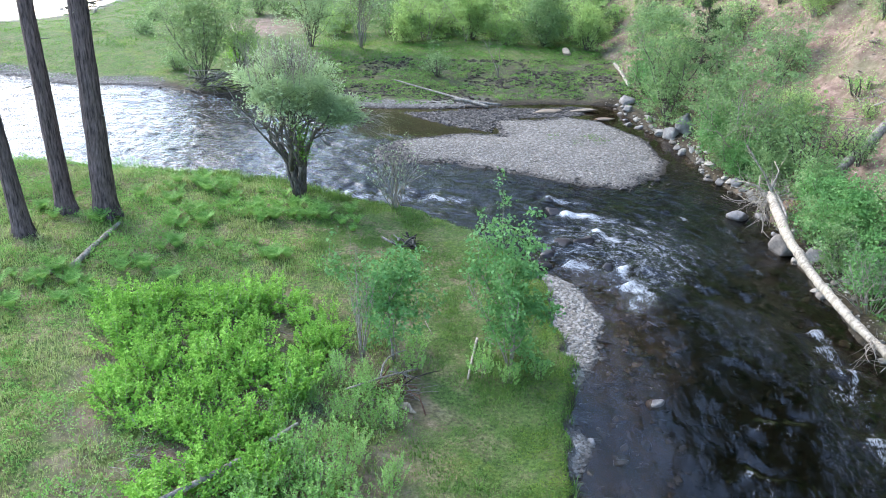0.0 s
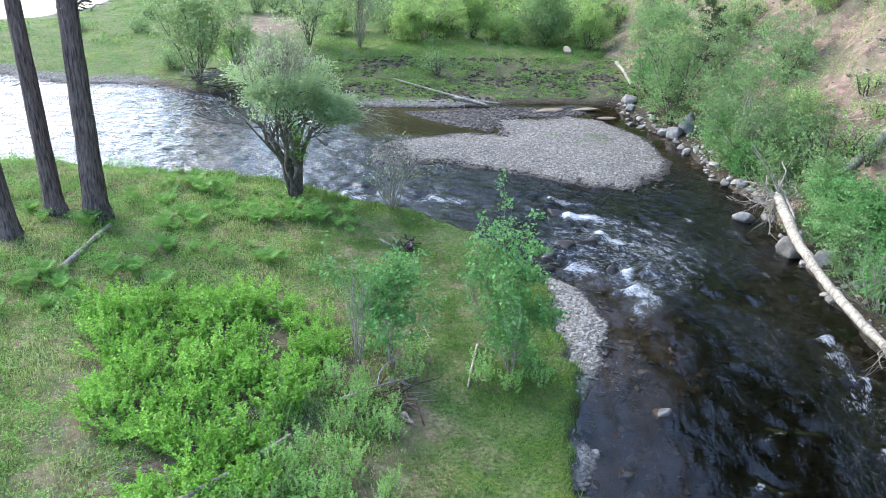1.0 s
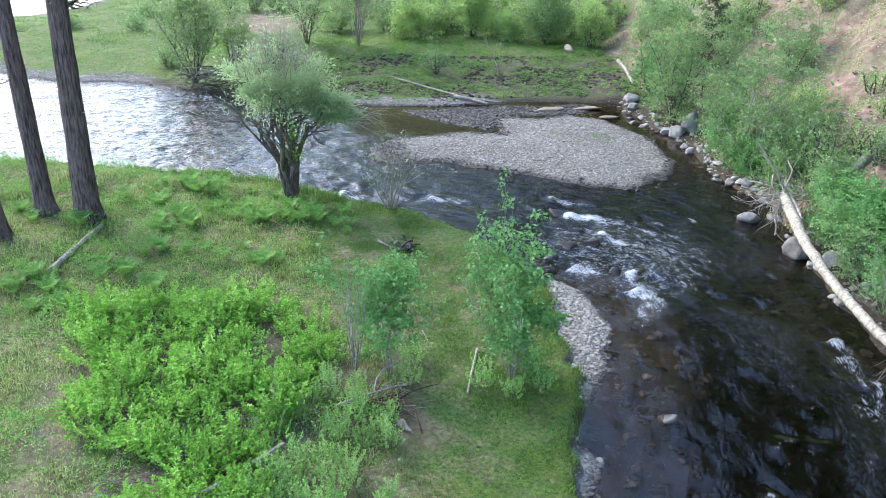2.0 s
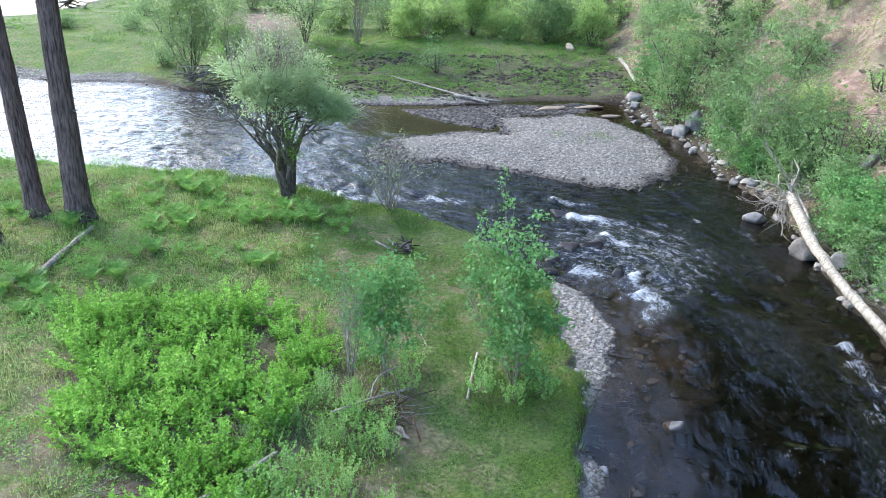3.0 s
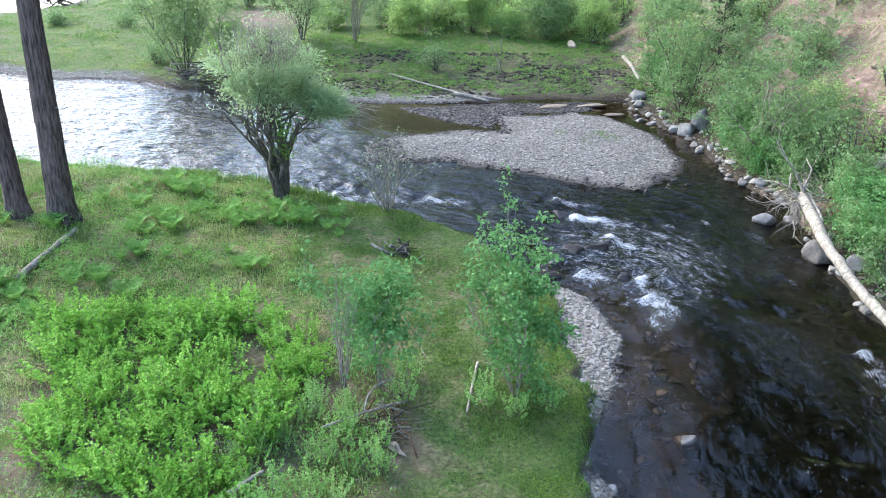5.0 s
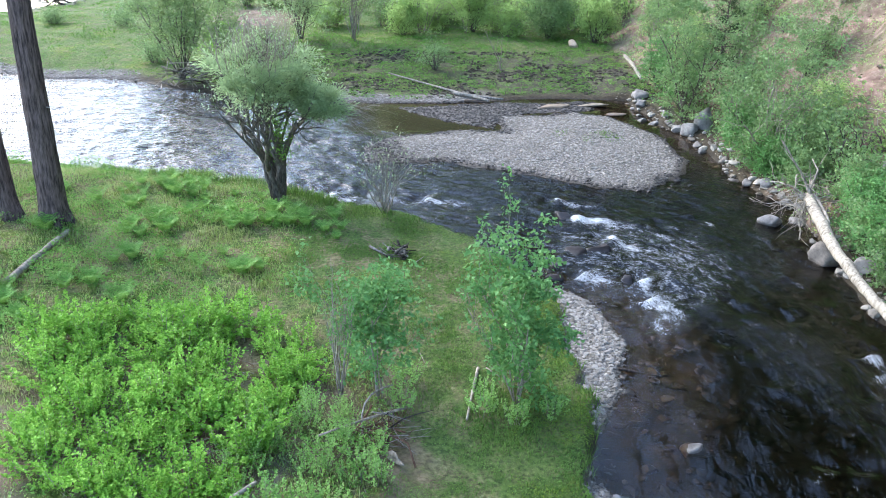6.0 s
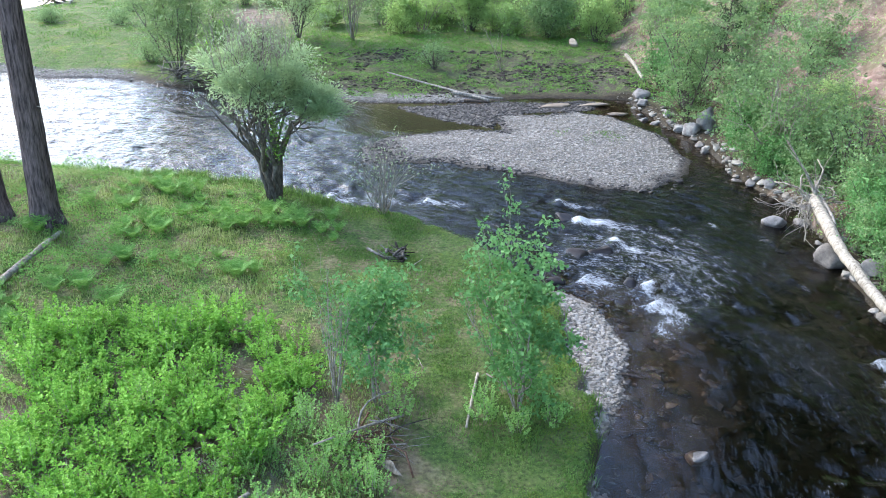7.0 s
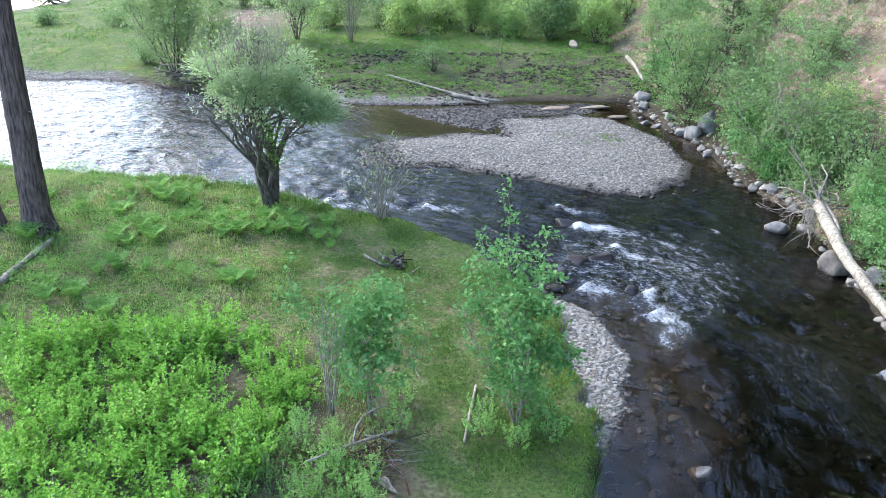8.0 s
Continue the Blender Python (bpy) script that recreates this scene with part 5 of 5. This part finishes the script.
weeds("low_weeds", "low leafy green weeds among the rough grass", -13, 2.5, 7.5, 24.5, 250000, 0.054, 0.46, L_WEED, 167,
      lambda x, y, t, r: (t[6] > 0.05) & (fractal(x, y, 1.1, 91) + 0.1 * r.normal(size=len(x)) > 0.555) & (r.random(len(x)) > lawn_side(x, y)))
weeds("clover", "small clover leaves in the short grass", -4, 4, 7.5, 21.5, 70000, 0.028, 0.04, L_GRASS, 168,
      lambda x, y, t, r: (t[6] > 0.05) & (r.random(len(x)) < lawn_side(x, y)) & (fractal(x, y, 0.8, 93) > 0.42))
weeds("flat_weeds", "low green plants on the muddy flat", -6, 11, 32, 42, 60000, 0.07, 0.14, L_MEADOW, 169,
      lambda x, y, t, r: (t[7] > 0.5) & (t[3] < 0.4) & (0.5 * fractal(x, y, 1.0, 95) + 0.5 * fractal(x, y, 0.35, 96) > 0.49))
weeds("hill_weeds", "thin leafy weeds on the bare hillside", 11, 32, 12, 60, 130000, 0.085, 0.34, L_FAR, 170,
      lambda x, y, t, r: (t[9] > 0.1) & (0.6 * fractal(x, y, 1.7, 97) + 0.4 * fractal(x, y, 0.5, 98) + 0.05 * r.normal(size=len(x)) > 0.49))
weeds("moss", "bright yellow-green moss along the bank edge", -1, 4, 7.5, 21, 190000, 0.024, 0.025, L_MOSS, 174,
      lambda x, y, t, r: (t[6] > 0.02) & (t[6] < 0.25 + 1.1 * r.random(len(x))) & (fractal(x, y, 0.9, 87) + 0.06 * r.normal(size=len(x)) > 0.5))


def woods(label, spots, seed):
    """Distant conifers joined in one mesh: tapered trunks with drooping tiers."""
    rng = np.random.default_rng(seed)
    vs, fs, n = [], [], 0
    for x, y, z, h in spots:
        for i in range(9):
            k = 9
            b, tt = h * (0.12 + 0.09 * i), h * (0.12 + 0.09 * i + 0.2)
            rad = h * 0.19 * (1 - i / 9.5)
            a = np.arange(k) * 2 * math.pi / k + rng.random()
            rr = rad * (0.55 + 0.75 * rng.random(k))
            vs.append(np.concatenate([np.stack([x + np.cos(a) * rr, y + np.sin(a) * rr, z + b - 0.25 * rr + rng.normal(size=k) * 0.1], 1), [[x, y, z + tt]]]))
            fs.append(np.stack([np.arange(k), (np.arange(k) + 1) % k, np.full(k, k)], 1) + n)
            n += k + 1
        k = 6
        a = np.arange(k) * 2 * math.pi / k
        vs.append(np.concatenate([np.stack([x + np.cos(a) * h * 0.016, y + np.sin(a) * h * 0.016, np.full(k, z - 1)], 1), [[x, y, z + h * 0.9]]]))
        fs.append(np.stack([np.arange(k), (np.arange(k) + 1) % k, np.full(k, k)], 1) + n)
        n += k + 1
    return thing("far_woods", label, "trees", kind="stuff", mesh=mesh_of("far_woods", np.concatenate(vs), np.concatenate(fs), L_NEEDLE))


# woods out of view, put where the river's dark reflections call for them
rng = np.random.default_rng(191)
x, y = scatter(-40, 90, -30, 170, 9000, rng)
x2, y2 = scatter(18, 45, -10, 75, 3400, rng)
x, y = np.concatenate([x2, x]), np.concatenate([y2, y])
t = terrain(x, y)
fine = (t[7] > 3) & (((t[0] > 9.5) & (x > 14)) | ((y > 70) & (t[0] > 4)))
x, y, z = x[fine][:2300], y[fine][:2300], t[0][fine][:2300]
woods("unseen dark conifer woods on the valley slopes", np.stack([x, y, z, np.where(x > 14, 15, 9) + np.where(x > 14, 11, 6) * rng.random(len(x))], 1), 192)


# ---- logs, sticks and drift ----
def timber(pts, r0, r1, material, seed, rugged=0.1, sides=12):
    """A worn round timber through the given points."""
    rng = np.random.default_rng(seed)
    p = np.array(pts, float)
    seg = np.concatenate([[0], np.cumsum(np.linalg.norm(np.diff(p, axis=0), axis=1))])
    n = max(6, int(seg[-1] / 0.18))
    s = np.linspace(0, seg[-1], n)
    q = np.stack([np.interp(s, seg, p[:, i]) for i in range(3)], 1)
    for _ in range(3):
        q[1:-1] = (q[:-2] + 2 * q[1:-1] + q[2:]) / 4
    q[1:-1] += rng.normal(size=(n - 2, 3)) * r0 * 0.05
    rad = np.linspace(r0, r1, n) * (1 + rugged * rng.normal(size=n).clip(-1.5, 1.5) * 0.5)
    return tubes("timber", [(q, rad)], material, sides)


def fallen_log(name, label, pts, r0, r1, material, seed):
    root = thing(name, label, "log")
    part("trunk", timber(pts, r0, r1, material, seed), root)
    return root


def on(x, y, h):
    return (x, y, ground_z(x, y) + h)


trunk = fallen_log("fallen_tree", "long barkless pale fallen trunk with roots, resting on boulders", [(11.0, 20.0, 0.95), (10.75, 19.0, 0.9), (10.4, 17.5, 0.78), (10.25, 15.7, 0.58), (10.3, 14.1, 0.42), (10.45, 12.7, 0.3), (10.55, 11.2, 0.22)], 0.148, 0.08, M_DEADWOOD, 171)
rng = np.random.default_rng(172)
for i in range(22):
    a = rng.random() * 6.283
    d = np.array([math.cos(a) * 0.7 + 0.05, 0.55 + 0.5 * rng.random(), math.sin(a) * 0.55 + 0.25])
    limb = []
    grow(rng, (11.0 + math.cos(a) * 0.1, 19.9, 0.95 + math.sin(a) * 0.1), d, 0.5 + 0.7 * rng.random(), 0.03, 1, limb, [], 3, 0.0, 0.7, 0.3, 0.6, 0.9)
    part("root", tubes("root", limb, M_DEADWOOD), trunk, "broken grey root")
for i in range(34):
    limb = []
    grow(rng, (10.95 + rng.normal() * 0.16, 19.75 + rng.normal() * 0.2, 0.95 + rng.normal() * 0.1), (-0.7 + rng.normal() * 0.5, -0.2 + rng.normal() * 0.5, -0.7 + rng.normal() * 0.3), 0.35 + 0.4 * rng.random(), 0.013, 1, limb, [], 3, -0.2, 0.5, 0.2, 0.6, 0.7)
    part("rootlet", tubes("rootlet", limb, M_TWIG), trunk, "thin hanging grey rootlet")
part("peeled_slab", timber([(11.15, 20.05, 1.0), (10.98, 19.2, 0.98), (10.8, 18.5, 0.9)], 0.06, 0.03, M_GREYWOOD, 177), trunk, "split grey slab along the trunk")
limb = []
grow(rng, (11.0, 20.0, 1.0), (-0.25, 0.5, 1.0), 1.7, 0.035, 1, limb, [], 3, 0.1, 0.35, 0.4, 0.4, 0.5)
part("root", tubes("root", limb, M_DEADWOOD), trunk, "long upright broken root")
for i in range(9):
    limb = []
    y = 11.2 + 2.6 * rng.random()
    grow(rng, (10.45, y, 0.28), (-0.8 + rng.random() * 0.5, -0.7, 0.1), 0.9 + 0.5 * rng.random(), 0.014, 1, limb, [], 4, 0.0, 0.4, 0.3, 0.6, 0.7)
    part("branch", tubes("branch", limb, M_TWIG), trunk, "bare grey branch reaching over the water")

fallen_log("log", "weathered grey log lying in the rough grass", [on(-6.98, 16.0, 0.08), on(-6.8, 17.15, 0.08), on(-6.62, 18.35, 0.08)], 0.075, 0.055, M_DEADWOOD, 173)
fallen_log("log", "short weathered grey log in the grass", [on(-7.35, 15.7, 0.05), on(-7.2, 16.0, 0.05)], 0.05, 0.045, M_GREYWOOD, 174)
fallen_log("log", "grey dead log half hidden in the shrubs", [on(-3.3, 8.3, 0.25), on(-2.75, 8.75, 0.28), on(-2.2, 9.3, 0.3)], 0.055, 0.04, M_GREYWOOD, 193)
fallen_log("log", "short pale dead log half hidden in the shrubs", [on(-1.8, 9.75, 0.3), on(-1.4, 10.15, 0.32)], 0.04, 0.03, M_DEADWOOD, 194)
log = fallen_log("log", "long pale driftwood log on the muddy flat", [on(0.5, 35.1, 0.1), on(2.4, 33.5, 0.12), on(4.3, 31.8, 0.12)], 0.026, 0.058, M_GREYWOOD, 175)
part("branch", timber([on(3.0, 32.6, 0.1), on(4.2, 32.2, 0.15), on(4.9, 32.2, 0.1)], 0.07, 0.04, M_GREYWOOD, 176), log, "grey broken side branch")
part("branch", timber([on(3.4, 32.0, 0.05), on(4.3, 31.5, 0.1)], 0.06, 0.03, M_DARKWOOD, 177), log, "dark broken side branch")
fallen_log("log", "white barkless log leaning at the foot of the bushes", [on(10.9, 37.0, 0.3), on(10.85, 35.5, 0.3), on(10.8, 34.0, 0.15)], 0.085, 0.07, M_DEADWOOD, 178)
fallen_log("log", "grey dead trunk lying down the bare hillside", [on(12.9, 20.7, 0.15), on(14.3, 21.4, 0.18), on(16.2, 22.4, 0.2)], 0.13, 0.16, M_GREYWOOD, 179)
for pts, r, lab in ((((1.95, 13.4), (1.78, 12.7), (1.62, 11.95)), 0.028, "pale barkless stick on the short grass"), (((2.1, 13.4), (2.3, 13.15)), 0.02, "short pale stick on the grass"), (((2.15, 13.45), (2.5, 13.25)), 0.012, "thin pale stick on the grass"),
                    (((0.9, 14.0), (1.02, 13.5)), 0.012, "thin pale stick on the grass"), (((1.0, 17.6), (1.2, 17.9)), 0.012, "thin pale stick on the grass"), (((4.6, 13.8), (5.05, 13.75)), 0.03, "dark stick on the cobbles")):
    st = thing("stick", lab, "stick")
    part("stem", timber([on(x, y, r * 1.2 + 0.02) for x, y in pts], r, r * 0.7, M_DARKWOOD if "dark" in lab else M_DEADWOOD, int(pts[0][0] * 100), sides=8), st)


def brush(name, label, x, y, rx, ry, h, n, length, radius, mats, seed):
    """A heap of crossing branches."""
    rng = np.random.default_rng(seed)
    root = thing(name, label, "brush pile")
    for i in range(n):
        a = rng.random() * 6.283
        cx, cy = x + rng.normal() * rx * 0.5, y + rng.normal() * ry * 0.5
        ln = length * (0.4 + 0.8 * rng.random())
        z = ground_z(cx, cy) + h * rng.random() * max(0.1, 1 - ((cx - x) / rx) ** 2 * 0.5) + 0.03
        d = np.array([math.cos(a), math.sin(a), rng.normal() * 0.2]) * ln / 2
        c = np.array([cx, cy, z])
        bend = rng.normal(size=3) * ln * 0.08
        r = radius * (0.4 + 0.8 * rng.random())
        limb = [([c - d, c - d * 0.3 + bend, c + d * 0.4 + bend * 0.6, c + d], [r, r * 0.9, r * 0.7, r * 0.3])]
        if rng.random() < 0.5:
            e = c + d * 0.2 + bend * 0.8
            limb.append(([e, e + rng.normal(size=3) * ln * 0.12, e + d * 0.5 + rng.normal(size=3) * ln * 0.15], [r * 0.5, r * 0.35, r * 0.15]))
        part("branch", tubes("branch", limb, mats[i % len(mats)]), root)
    return root


brush("drift_pile", "tangled dark driftwood under the far willows", -7.1, 33.7, 1.8, 0.5, 0.8, 85, 1.7, 0.024, (M_DARKWOOD, M_GREYWOOD, M_WILLOWBARK, M_GREYWOOD), 181)
brush("branch_pile", "small dark heap of branches on the grass", 0.62, 18.05, 0.32, 0.24, 0.18, 22, 0.5, 0.03, (M_DARKWOOD, M_GREYWOOD, M_WILLOWBARK), 182)
brush("branch_pile", "grey and reddish heap of dead branches by the shrubs", 0.35, 11.5, 0.5, 0.5, 0.3, 30, 0.9, 0.016, (M_GREYWOOD, M_REDWOOD, M_TWIG, M_REDWOOD, M_DARKWOOD), 183)
brush("branch_pile", "reddish-brown dead twigs under the grey branches", 0.2, 11.4, 0.45, 0.4, 0.25, 45, 0.45, 0.008, (M_REDWOOD, M_REDWOOD, M_TWIG), 195)
brush("branch_pile", "brown dead twigs in a gap of the low thicket", -2.2, 10.9, 0.5, 0.5, 0.22, 40, 0.5, 0.007, (M_REDWOOD, M_TWIG, M_GREYWOOD), 196)
brush("branch_pile", "brown dead twigs in a gap of the low thicket", -3.7, 9.4, 0.5, 0.4, 0.2, 40, 0.5, 0.007, (M_REDWOOD, M_TWIG, M_GREYWOOD), 197)
brush("branch_pile", "brown dead twigs in a gap of the low thicket", -1.9, 13.0, 0.4, 0.3, 0.2, 26, 0.45, 0.007, (M_REDWOOD, M_TWIG), 198)
brush("drift_pile", "dark driftwood heap at the upstream water", -18.6, 51.5, 1.5, 0.7, 0.5, 16, 1.7, 0.06, (M_DARKWOOD, M_GREYWOOD), 184)
brush("branch_pile", "dead twigs among the bank stones", 11.2, 22.0, 0.6, 0.5, 0.3, 16, 0.8, 0.014, (M_GREYWOOD, M_TWIG), 185)
brush("branch_pile", "dark drowned branches caught on the rapid's boulders", 4.6, 18.6, 0.5, 0.4, 0.3, 18, 1.0, 0.014, (M_DARKWOOD, M_TWIG), 186)
brush("branch_pile", "grey dead branches strewn down the hillside", 15.5, 22.5, 0.9, 0.9, 0.3, 18, 1.3, 0.02, (M_GREYWOOD, M_TWIG), 187)
st = thing("pole", "long pale dead pole lying across the brush", "stick")
part("stem", timber([on(-0.65, 11.05, 0.42), on(0.0, 11.55, 0.33), on(0.65, 12.05, 0.18)], 0.016, 0.022, M_DEADWOOD, 188, sides=8), st)
st = thing("dead_branch", "curved grey dead branch arching over the brush", "stick")
part("stem", timber([on(0.0, 11.3, 0.1), on(-0.08, 11.75, 0.4), on(0.1, 12.15, 0.5), on(0.45, 12.25, 0.45)], 0.022, 0.012, M_GREYWOOD, 189, sides=8), st)
st = thing("stump", "broken pale slab of rotten stump", "stump")
part("slab", rock_mesh("slab", (0.055, 0.3, 0.06), np.random.default_rng(190), M_DEADWOOD, 3, 0.6), st)
st.matrix_basis = pose(0.42, 11.05, ground_z(0.42, 11.05) + 0.07, -14, 12, 28)
